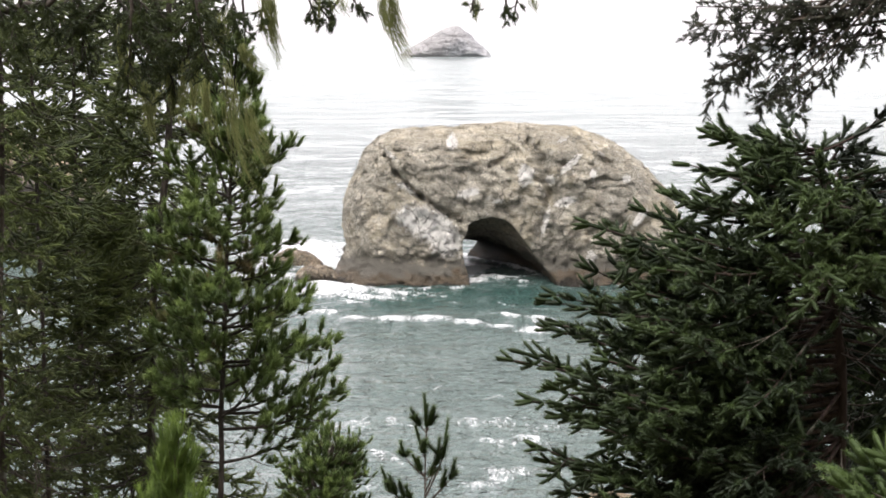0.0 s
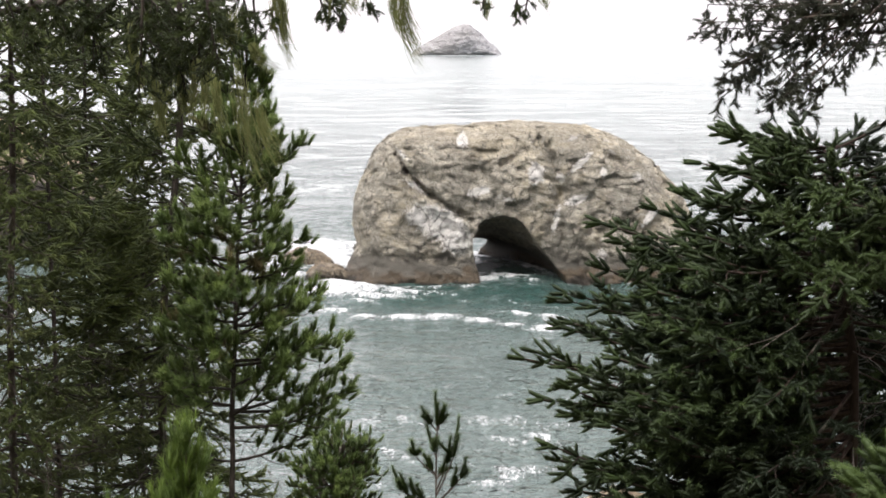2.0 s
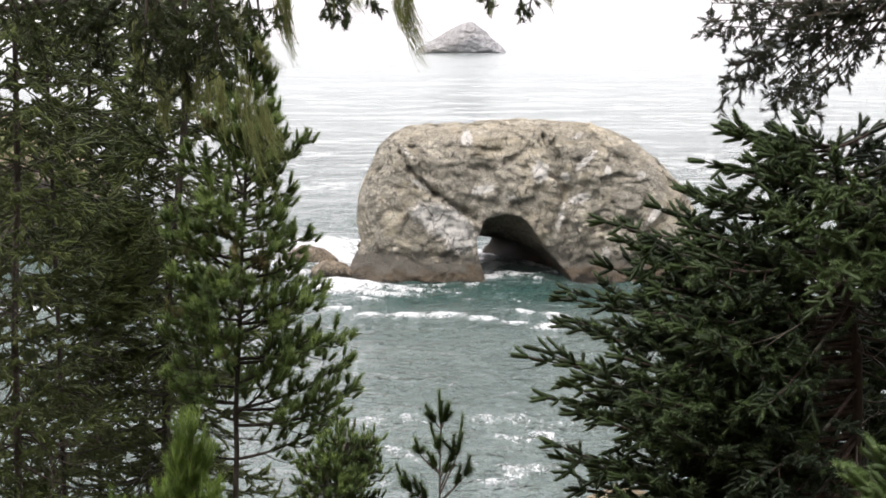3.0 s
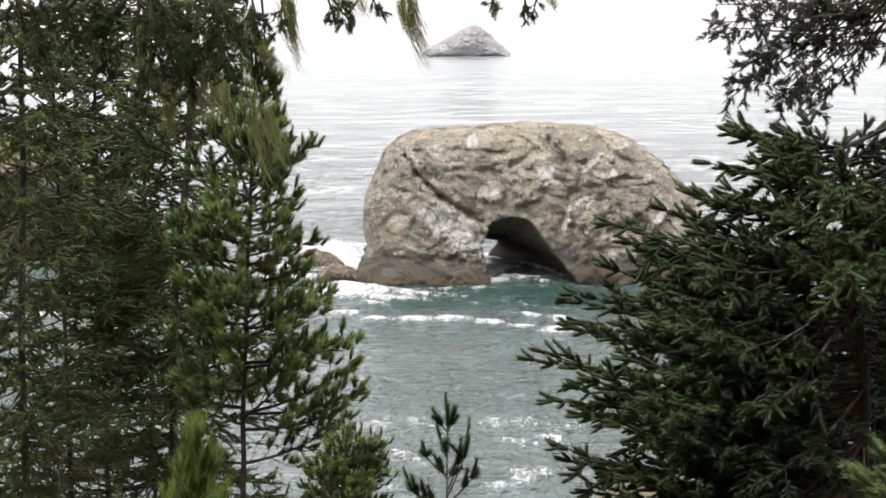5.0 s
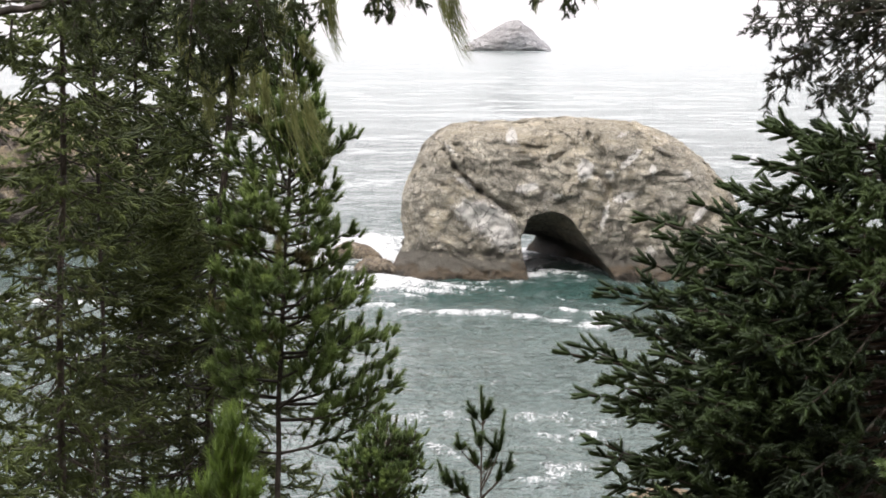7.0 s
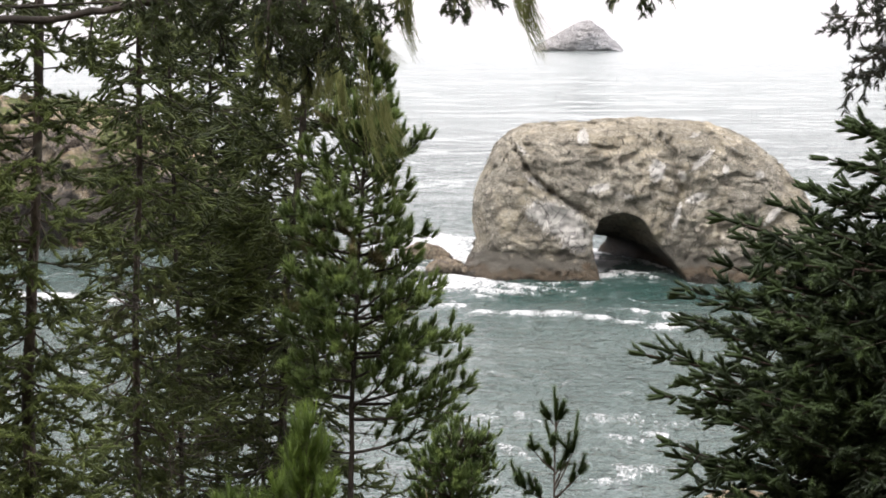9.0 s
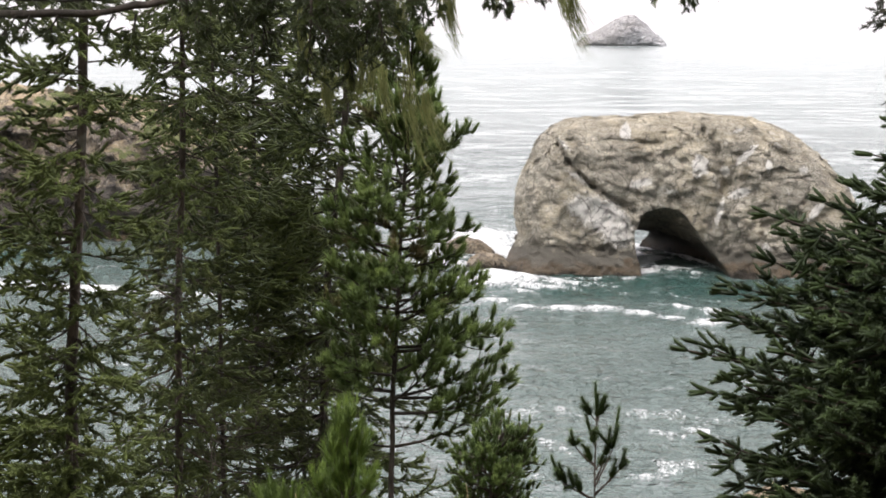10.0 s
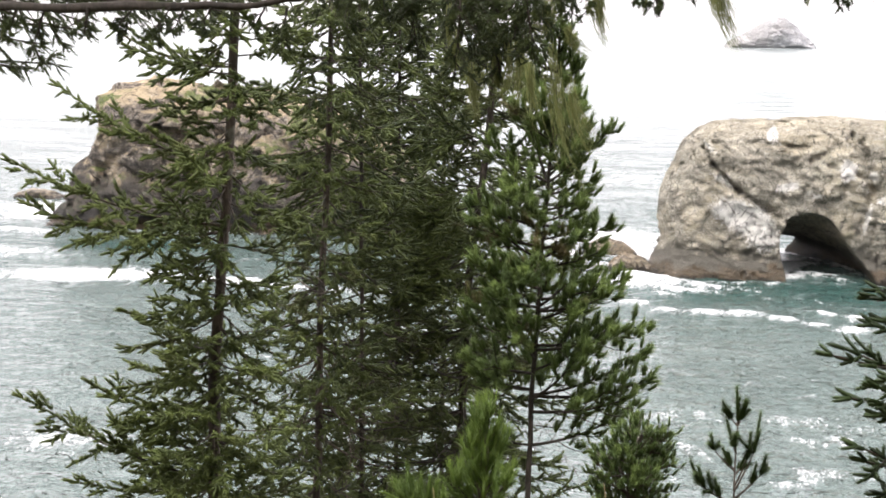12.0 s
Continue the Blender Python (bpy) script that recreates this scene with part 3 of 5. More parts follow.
# patches of bird lime on the seaward face: x, z, half lengths, turn, amount
LIME = [(-2.4, 10.2, 5.4, 2.6, -25, 1.3), (-4.8, 11.7, 3.4, 1.8, 0, 1.2), (0.8, 7.2, 2.6, 2.6, -20, 1.15), (4.7, 16.1, 2.0, 0.8, 15, 1.08), (1.6, 24.7, 1.0, 1.4, 0, 1.08), (14.8, 19.2, 1.4, 1.8, -20, 1.2), (22.9, 21.0, 2.6, 0.5, 42, 1.32), (21.9, 14.4, 1.8, 0.7, 15, 1.32), (19.3, 18.2, 0.7, 0.9, 0, 1.2), (18.4, 11.0, 0.5, 2.8, -15, 0.84), (35.1, 11.5, 2.2, 0.7, 45, 1.08), (26.6, 4.4, 1.0, 1.2, 0, 1.2), (-9.5, 22.7, 2.0, 0.5, -35, 0.6), (33.0, 18.4, 1.0, 0.8, 0, 0.84), (26.9, 19.2, 0.6, 1.2, 0, 0.96), (-6.5, 16.6, 4.0, 0.6, -35, 0.6), (21.8, 25.2, 1.4, 0.5, 20, 0.6), (9.7, 14.6, 1.6, 0.6, 0, 0.6)]
arch = crag("arch_rock", ARCH_OUTLINE, 315, 13, 7.5, 0.16, 0.35, 40, 1.1, ROCK, (ARCH_MOUTH, 0.16, 0.08, (18.2, 316, 0.52)), [((13.188, 24.096), (15.499, 24.7), 0.6, 0.7), ((15.499, 24.7), (17.939, 21.474), 1.0, 1.8), ((17.939, 21.474), (19.198, 15.199), 1.0, 2.0), ((-11.278, 23.491), (-8.473, 19.251), 0.55, 2), ((-8.473, 19.251), (-3.942, 14.691), 0.6, 2.6), ((-3.941, 15.199), (3.138, 10.623), 0.6, 2.2), ((1.62, 10.623), (3.859, 2.959), 0.5, 1), ((19.295, 15.706), (16.823, 8.074), 0.5, 1.2), ((7.663, 20.262), (15.201, 24.096), 0.5, 1.1), ((-1.41, 23.491), (7.655, 22.685), 0.45, 1.1), ((26.284, 23.29), (30.35, 20.262), 0.5, 1.2), ((21.77, 21.272), (20.306, 15.706), 0.45, 1), ((-13.528, 17.227), (-9.496, 15.706), 0.45, 1), ((23.917, 8.074), (31.99, 10.623), 0.5, 1), ((-16.645, 4.496), (4.67, 3.779), 1.2, 0.8)], 2.6, 0.28, 12)
co = np.empty(len(arch.vertices) * 3, dtype=np.float32)
arch.vertices.foreach_get("co", co)
co = co.reshape(-1, 3)
lime = np.zeros(len(co))
for lx, lz, rx, rz, turn, amount in LIME:
    lime = np.maximum(lime, amount * blob(co[:, 0], co[:, 2], lx, lz, rx, rz, turn))
add_attr(arch, "lime", lime * (co[:, 1] < 322))
tagged(new("sea_arch_rock", arch), "grey-brown natural rock arch with bird lime, standing in the sea", "rock arch")

STACK_OUTLINE = [(-154.9, -6.9), (-150.9, 1.9), (-146.6, 7.1), (-145.7, 12.3), (-142.6, 15.8), (-140.6, 18.8), (-141.2, 23.6), (-141.4, 27.2), (-138.6, 28.7), (-132.0, 30.2), (-126.7, 31.2), (-118.9, 30.0), (-110.6, 29.9), (-100.6, 28.3), (-90.7, 25.6), (-82.1, 22.2), (-76.0, 17.6), (-69.8, 11.8), (-64.9, 7.2), (-63.6, -3.5)]
stack = crag("stack", STACK_OUTLINE, 352, 16, 7, 0.12, 0.62, 70, 1.9, STACK, chip=0.5)
tagged(new("sea_crag", stack), "steep dark sea crag with a grassy tan top in the surf", "sea rock")

# the two far islands carry their haze in the material's colour
ISLAND_OUTLINE = [(-79.9, -9.1), (-68.4, 7.0), (-46.5, 21.1), (-30.4, 28.7), (-13.3, 40.0), (0.9, 46.6), (15.2, 52.2), (26.6, 52.2), (41.8, 41.9), (57.9, 24.9), (74.1, 11.7), (81.8, 3.2), (85.6, -9.1)]
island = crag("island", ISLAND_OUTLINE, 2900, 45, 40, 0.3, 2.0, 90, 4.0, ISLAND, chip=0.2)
tagged(new("far_island", island), "rock island far out at sea, haze put into its pale colour", "island")

HAZY_OUTLINE = [(605.2, -3.2), (614.1, 17.8), (630.2, 34.1), (648.8, 41.1), (669.0, 31.8), (689.3, 15.4), (699.2, -3.3)]
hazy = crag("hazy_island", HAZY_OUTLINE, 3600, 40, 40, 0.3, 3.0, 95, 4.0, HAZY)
tagged(new("far_island", hazy), "very pale island, haze put into its rock colour", "island")


def ledge(x, y, rx, ry, height, seed, label):
    """A low wave-washed ledge."""
    o = [(x - rx, -1.5), (x - rx * 0.8, height * 0.45), (x - rx * 0.3, height), (x + rx * 0.35, height * 0.8), (x + rx * 0.85, height * 0.3), (x + rx, -1.5)]
    me = crag("ledge", o, y, ry, 2.2, 0.1, 0.3, seed, 0.5, LEDGE)
    tagged(new("sea_ledge", me), label, "rock", "wave-washed ledges")


ledge(-22.7, 308.2, 5.0, 4, 3.0, 5, "low orange-brown ledge awash beside the arch")
ledge(-28.4, 327.4, 5.9, 3, 3.4, 6, "low dark ledge wet with surf")
ledge(-172.4, 389.9, 7.6, 4, 2.2, 8, "pale brown spit of rock in white surf")


# ---- the headland on which the trees stand ----
def hill_z(x, y):
    """Height of the hillside: a path by the camera, then a steep wooded slope to the sea."""
    d = np.maximum(0, y - 1.0)
    return np.maximum(43.35 - 0.52 * d + 0 * x, -6)


def build_hill():
    ax = graded([(-160, -20, 5), (-20, 20, 0.5), (20, 160, 5)])
    ay = graded([(-120, -6, 4), (-6, 24, 0.5), (24, 110, 3)])
    x, y = np.meshgrid(ax, ay, indexing="ij")
    p = np.stack([x.ravel(), y.ravel(), np.zeros(x.size)], axis=1)
    # the rise behind the camera is an unseen bank, added to block sky light
    p[:, 2] = hill_z(p[:, 0], p[:, 1]) + np.minimum(1, np.abs(p[:, 1]) / 4 + 0.2) * (0.12 * lattice_noise(p, 1.7, 3) + 0.05 * lattice_noise(p, 0.6, 4)) \
        + np.clip(-p[:, 1] - 2.5, 0, 45)
    i = np.arange(x.size).reshape(x.shape)
    q = np.stack([i[:-1, :-1], i[1:, :-1], i[1:, 1:], i[:-1, 1:]], axis=-1).reshape(-1, 4)
    tagged(new("ground", mesh("ground", p, q, SOIL, True)), "steep earthy wooded hillside above the sea, with an added unseen bank behind", "hillside", kind="structure")


build_hill()


# a bare outcrop low on the slope, behind the small spruce
OUTCROP = rock_material("tan_outcrop", (0.44, 0.36, 0.26), (0.24, 0.19, 0.13), (0.45, 0.34, 0.22), 0.0, 0, 5.0)
bank = crag("outcrop", [(0.36, 38.09), (0.51, 41.21), (0.69, 42.33), (0.91, 42.41), (1.41, 42.31), (1.91, 41.71), (2.41, 38.09)], 9.4, 0.5, 0.3, 0.0, 0.05, 98, 0.12, OUTCROP)
tagged(new("rock_outcrop", bank), "bare tan outcrop on the slope below the spruce", "rock")


# ---- trees ----
def unit(v):
    v = np.asarray(v, dtype=float)
    return v / max(1e-9, np.linalg.norm(v))


def tube(pts, r0, r1, sides=6, wobble=0.0, rng=None):
    """A tapering round stem along pts."""
    pts = np.asarray(pts, dtype=float)
    m = len(pts)
    tang = np.gradient(pts, axis=0)
    tang /= np.maximum(1e-9, np.linalg.norm(tang, axis=1))[:, None]
    ref = np.where(np.abs(tang[:, 2:3]) > 0.8, np.array([[1.0, 0, 0]]), np.array([[0, 0, 1.0]]))
    a = np.cross(tang, ref)
    a /= np.linalg.norm(a, axis=1)[:, None]
    b = np.cross(tang, a)
    r = np.linspace(r0, r1, m)[:, None] * np.ones((m, sides))
    if wobble:
        r = r * (1 + wobble * rng.uniform(-1, 1, (m, sides)))
    ang = np.linspace(0, 2 * math.pi, sides, endpoint=False)
    v = pts[:, None, :] + r[..., None] * (np.cos(ang)[None, :, None] * a[:, None, :] + np.sin(ang)[None, :, None] * b[:, None, :])
    i = np.arange(m * sides).reshape(m, sides)
    j = np.roll(i, -1, axis=1)
    q = np.stack([i[:-1], j[:-1], j[1:], i[1:]], axis=-1).reshape(-1, 4)
    return v.reshape(-1, 3), q


def join(pieces):
    vs, qs, at = [], [], 0
    for v, q in pieces:
        vs.append(v)
        qs.append(q + at)
        at += len(v)
    return np.concatenate(vs), np.concatenate(qs)


def needles(shoots, rng, count, length, width, splay, core=0.35, blunt=False):
    """Needles set spirally round every shoot (start, direction, length, tint): one slim blade each, round a close-set core of needle bases."""
    s = np.array([(*p, *d, l, t) for p, d, l, t in shoots], dtype=np.float32)
    m = len(s)
    p, d, ln, tint = s[:, 0:3], s[:, 3:6], s[:, 6], s[:, 7]
    ref = np.where(np.abs(d[:, 2:3]) > 0.85, np.array([[1.0, 0, 0]]), np.array([[0, 0, 1.0]]))
    a = np.cross(d, ref)
    a /= np.linalg.norm(a, axis=1)[:, None]
    b = np.cross(d, a)
    k = np.arange(count)
    along = (k[None, :] + rng.uniform(0, 1, (m, count))) / count
    phi = k[None, :] * 2.4 + rng.uniform(0, 6.3, (m, 1)) + rng.uniform(-0.4, 0.4, (m, count))
    ang = np.radians(splay) * (1 - 0.3 * along ** 4) * rng.uniform(0.8, 1.2, (m, count))
    radial = np.cos(phi)[..., None] * a[:, None, :] + np.sin(phi)[..., None] * b[:, None, :]
    nd = np.cos(ang)[..., None] * d[:, None, :] + np.sin(ang)[..., None] * radial
    base = p[:, None, :] + (along * ln[:, None])[..., None] * d[:, None, :]
    side = np.cross(nd, radial + 0.3 * d[:, None, :])
    side /= np.maximum(1e-6, np.linalg.norm(side, axis=2))[..., None]
    size = length * rng.uniform(0.75, 1.15, (m, count))
    tip = base + nd * size[..., None]
    v = np.stack([base - side * width / 2, base + side * width / 2, tip], axis=2).reshape(-1, 3)
    f = np.arange(m * count * 3).reshape(-1, 3)
    rc = core * length
    if blunt:
        ring = [p + d * (at * ln)[:, None] + rc * wide * (math.cos(w) * a + math.sin(w) * b) for at, wide in ((0.1, 0.9), (0.82, 0.85)) for w in (0.0, 2.09, 4.19)]
        cv = np.stack([p - d * 0.02 * ln[:, None], *ring, p + d * (ln * 1.03)[:, None]], axis=1).reshape(-1, 3)
        one = np.array([(0, 2, 1), (0, 3, 2), (0, 1, 3), (1, 2, 5), (1, 5, 4), (2, 3, 6), (2, 6, 5), (3, 1, 4), (3, 4, 6), (7, 4, 5), (7, 5, 6), (7, 6, 4)])
        cf = (np.arange(m)[:, None, None] * 8 + one[None]).reshape(-1, 3) + len(v)
        return np.concatenate([v, cv]), np.concatenate([f, cf]), np.concatenate([np.repeat(tint, count * 3), np.repeat(tint * 0.6, 8)])
    ring = [p + d * (0.4 * ln)[:, None] + rc * (math.cos(w) * a + math.sin(w) * b) for w in (0.0, 2.09, 4.19)]
    cv = np.stack([p - d * 0.05 * ln[:, None], *ring, p + d * (ln * 1.02)[:, None]], axis=1).reshape(-1, 3)
    one = np.array([(0, 2, 1), (0, 3, 2), (0, 1, 3), (4, 1, 2), (4, 2, 3), (4, 3, 1)])
    cf = (np.arange(m)[:, None, None] * 5 + one[None]).reshape(-1, 3) + len(v)
    return np.concatenate([v, cv]), np.concatenate([f, cf]), np.concatenate([np.repeat(tint, count * 3), np.repeat(tint * 0.6, 5)])


SPRUCE = dict(count=24, length=0.021, width=0.005, splay=70, core=0.5, blunt=True)
SPRUCE_THICK = dict(count=70, length=0.026, width=0.0045, splay=68, core=0.6, blunt=True)
SPRUCE_FAR = dict(count=13, length=0.03, width=0.008, splay=66, core=0.42, blunt=True)
SPRUCE_COARSE = dict(count=8, length=0.05, width=0.03, splay=60, core=0.4)
SPRUCE_FINE = dict(count=15, length=0.026, width=0.007, splay=66, core=0.45, blunt=True)
SPRUCE_THIN = dict(count=20, length=0.018, width=0.005, splay=66, core=0.3)
PINE = dict(count=50, length=0.064, width=0.007, splay=52, core=0.27, blunt=True)
PINE_LONG = dict(count=44, length=0.085, width=0.005, splay=34, core=0.2)
PINE_SHORT = dict(count=44, length=0.038, width=0.0055, splay=56, core=0.28, blunt=True)
PINE_YOUNG = dict(count=120, length=0.07, width=0.005, splay=40, core=0.28, blunt=True)
PINE_CANDLE = dict(count=200, length=0.05, width=0.006, splay=58, core=0.24, blunt=True)


def bent(rng, base, way, length, points, sag, wander):
    """A line of points from base along way that sags and wanders."""
    t = np.linspace(0, 1, points)
    p = base + np.outer(t, way) * length
    p[:, 2] += sag * length * 4 * t * (t - 1)
    k = rng.uniform(-1, 1, (points, 3)).cumsum(axis=0) * wander * length / points
    return p + k * t[:, None]


def spruce_limb(rng, base, way, length, gap, lat, shoot, bare=0.2, sag=0.05, tintbias=0.0, least=0.07, hang=0.0):
    """A flat spray: a limb, laterals to both sides, and short needled shoots on both."""
    wood, shoots = [], []
    n = 9
    line = bent(rng, base, way, length, n, sag, 0.12)
    r = min(0.05, 0.004 + 0.006 * length)
    wood.append(tube(line, r, 0.003, 5))

    def at(s):
        x = s * (n - 1)
        i = min(n - 2, int(x))
        return line[i] + (x - i) * (line[i + 1] - line[i]), unit(line[i + 1] - line[i])

    def shoot_at(p, d, l, young):
        d = unit(d + rng.uniform(-0.2, 0.2, 3) - np.array([0, 0, hang * rng.uniform(0.3, 1.6)]))
        shoots.append((p, d, l, float(np.clip(rng.uniform(0, 0.55) + young + tintbias, 0, 1))))

    s, sgn = bare, 1
    while s < 0.985:
        p, d = at(s)
        tip = rng.uniform(-1.15, 0.8)
        side = unit(np.cross(d, (0, 0, 1))) * sgn * math.cos(tip) + np.array([0, 0, math.sin(tip)])
        sgn = -sgn
        ll = min(0.6, (lat * length * (1 - s) ** 0.75 + least) * rng.uniform(0.6, 1.2))
        ld = unit(d * rng.uniform(0.5, 0.9) + side * rng.uniform(0.7, 1.0))
        if ll > 0.13:
            k = 5
            sub = bent(rng, p, ld, ll, k, rng.uniform(0.0, 0.07), 0.1)
            wood.append(tube(sub, 0.0035, 0.0015, 3))
            u = 0.06 if bare < 0.3 else 0.3 * ll
            sg = 1
            while u < ll:
                x = u / ll * (k - 1)
                i = min(k - 2, int(x))
                q = sub[i] + (x - i) * (sub[i + 1] - sub[i])
                qd = unit(sub[i + 1] - sub[i])
                shoot_at(q, qd, shoot * 0.8, 0.0)
                qs = unit(np.cross(qd, (0, 0, 1)) * sg + np.array([0, 0, rng.uniform(-0.9, 0.6)]))
                sg = -sg
                shoot_at(q, qd * 0.75 + qs * 0.8, shoot * rng.uniform(0.6, 1.1), 0.12)
                if rng.uniform() < 0.7:
                    shoot_at(q, qd * 0.8 - qs * 0.75 + np.array([0, 0, 0.2]), shoot * rng.uniform(0.5, 0.95), 0.12)
                u += shoot * 0.5
            shoot_at(sub[-1], unit(sub[-1] - sub[-2]), shoot * 1.05, 0.35)
        else:
            shoot_at(p, ld, max(ll, shoot * 0.8), 0.2)
        if s > bare + 0.05:
            shoot_at(p, d, max(shoot * 0.9, gap), 0.05)
            if s > 0.4:
                shoot_at(p, d * 0.8 - side * 0.75, shoot * rng.uniform(0.7, 1.1), 0.1)
        s += gap / length * rng.uniform(0.75, 1.25)
    p, d = at(0.999)
    for k in range(3):
        shoot_at(p, d + 0.5 * rng.uniform(-1, 1, 3) * (k > 0), shoot * 1.1, 0.4)
    return wood, shoots


def hanging_limb(rng, base, way, length, gap, lat, shoot, bare=0.6, sag=0.0, tintbias=0.0, least=0.34, hang=0.5):
    """An old limb, bare but for a tangle of hanging, half-dead branchlets on its outer part."""
    if 0.5 < bare < 0.8:
        return spruce_limb(rng, base, way, length, 0.06, 0.04, 0.07, bare, sag, tintbias, 0.12, hang)
    wood, shoots = [], []
    n = 14
    line = bent(rng, base, way, length, n, sag, 0.1)
    wood.append(tube(line, min(0.04, 0.008 + 0.006 * length), 0.003, 5))
    s = bare
    while s < 0.995:
        x = s * (n - 1)
        i = min(n - 2, int(x))
        p = line[i] + (x - i) * (line[i + 1] - line[i])
        d = unit(line[i + 1] - line[i])
        way2 = unit(d * rng.uniform(-0.3, 0.9) + rng.normal(0, 0.5, 3) - np.array([0, 0, rng.uniform(-0.25, 1.3) * hang]))
        ll = least * rng.uniform(0.35, 1.3)
        sub = bent(rng, p, way2, ll, 6, rng.uniform(-0.08, 0.08), 0.55)
        wood.append(tube(sub, 0.0045, 0.0015, 4))
        for k in range(7):
            j = rng.randint(1, 6)
            w3 = unit(sub[j] - sub[j - 1]) + rng.normal(0, 0.6, 3) - np.array([0, 0, 0.25])
            tw = bent(rng, sub[j], unit(w3), ll * rng.uniform(0.2, 0.5), 4, rng.uniform(-0.1, 0.1), 0.6)
            wood.append(tube(tw, 0.0022, 0.001, 3))
            for q, r in ((tw[-1], tw[-1] - tw[-2]), (tw[1], tw[2] - tw[1]), (tw[2], tw[3] - tw[2])):
                if rng.uniform() < 0.75:
                    shoots.append((q, unit(unit(r) + rng.normal(0, 0.4, 3)), shoot * rng.uniform(0.6, 1.4), float(np.clip(rng.uniform(0, 0.8) + tintbias, 0, 1))))
        s += gap / length * rng.uniform(0.6, 1.4)
    return wood, shoots


def ragged_limb(rng, base, way, length, gap, lat, shoot, bare=0.5, sag=0.0, tintbias=0.0, least=0.2, hang=0.3):
    """A half-dead limb whose outer part is a ragged clump: crooked laterals all round it, set with short needled shoots."""
    wood, shoots = [], []
    n = 12
    line = bent(rng, base, way, length, n, sag, 0.14)
    wood.append(tube(line, min(0.03, 0.005 + 0.005 * length), 0.002, 5))
    s = bare
    while s < 0.995:
        x = s * (n - 1)
        i = min(n - 2, int(x))
        p = line[i] + (x - i) * (line[i + 1] - line[i])
        d = unit(line[i + 1] - line[i])
        away = rng.normal(0, 1, 3)
        away = unit(away - d * (away @ d))
        ll = least * rng.uniform(0.45, 1.3) * (1.15 - 0.6 * s)
        sub = bent(rng, p, unit(d * rng.uniform(0.2, 0.9) + away * rng.uniform(0.5, 1.0) - np.array([0, 0, hang * rng.uniform(0.0, 1.2)])), ll, 6, rng.uniform(-0.05, 0.12), 0.45)
        wood.append(tube(sub, 0.0032, 0.0012, 3))
        u = 0.02
        while u < ll:
            y = u / ll * 5
            j = min(4, int(y))
            q = sub[j] + (y - j) * (sub[j + 1] - sub[j])
            qd = unit(sub[j + 1] - sub[j])
            for k in range(2):
                shoots.append((q, unit(qd * 0.8 + rng.normal(0, 0.5, 3) - np.array([0, 0, 0.25 * hang])), shoot * rng.uniform(0.6, 1.25), float(np.clip(rng.uniform(0, 0.5) + tintbias, 0, 1))))
            u += shoot * 0.55
        s += gap / length * rng.uniform(0.7, 1.3)
    return wood, shoots


def candle_limb(rng, base, way, length, gap, lat, shoot, bare=0.5, sag=0.0, tintbias=0.0, least=0.3, hang=0.0):
    """A young pine shoot: a bare lower stem, one long upright brush of needles, and two small ones at its foot."""
    line = bent(rng, base, way, length, 6, 0.04, 0.08)
    wood = [tube(base + (line - base) * max(0.2, bare), 0.008, 0.004, 5)]
    p = base + unit(line[-1] - base) * bare * length
    d = unit(unit(way) * (0.5 if bare > 0.3 else 2.0) + np.array([0, 0, 1.0]))
    tint = float(np.clip(rng.uniform(0.2, 0.7) + tintbias, 0, 1))
    shoots = [(p, d, (1 - bare) * length, tint)]
    for k in range(2 if lat else 0):
        shoots.append((p, unit(d + rng.normal(0, 0.45, 3)), (1 - bare) * length * rng.uniform(0.4, 0.7), tint * 0.8))
    return wood, shoots


def dead_limb(rng, base, way, length, gap, lat, shoot, bare=0.15, sag=0.0, tintbias=0.0, least=0.3, hang=0.2):
    """A dead lower limb: a lattice of bare twigs with few needles left."""
    wood, shoots = hanging_limb(rng, base, way, length, 0.11, 0, shoot, 0.12, sag, tintbias, 0.42, 0.15)
    return wood, shoots[::9]


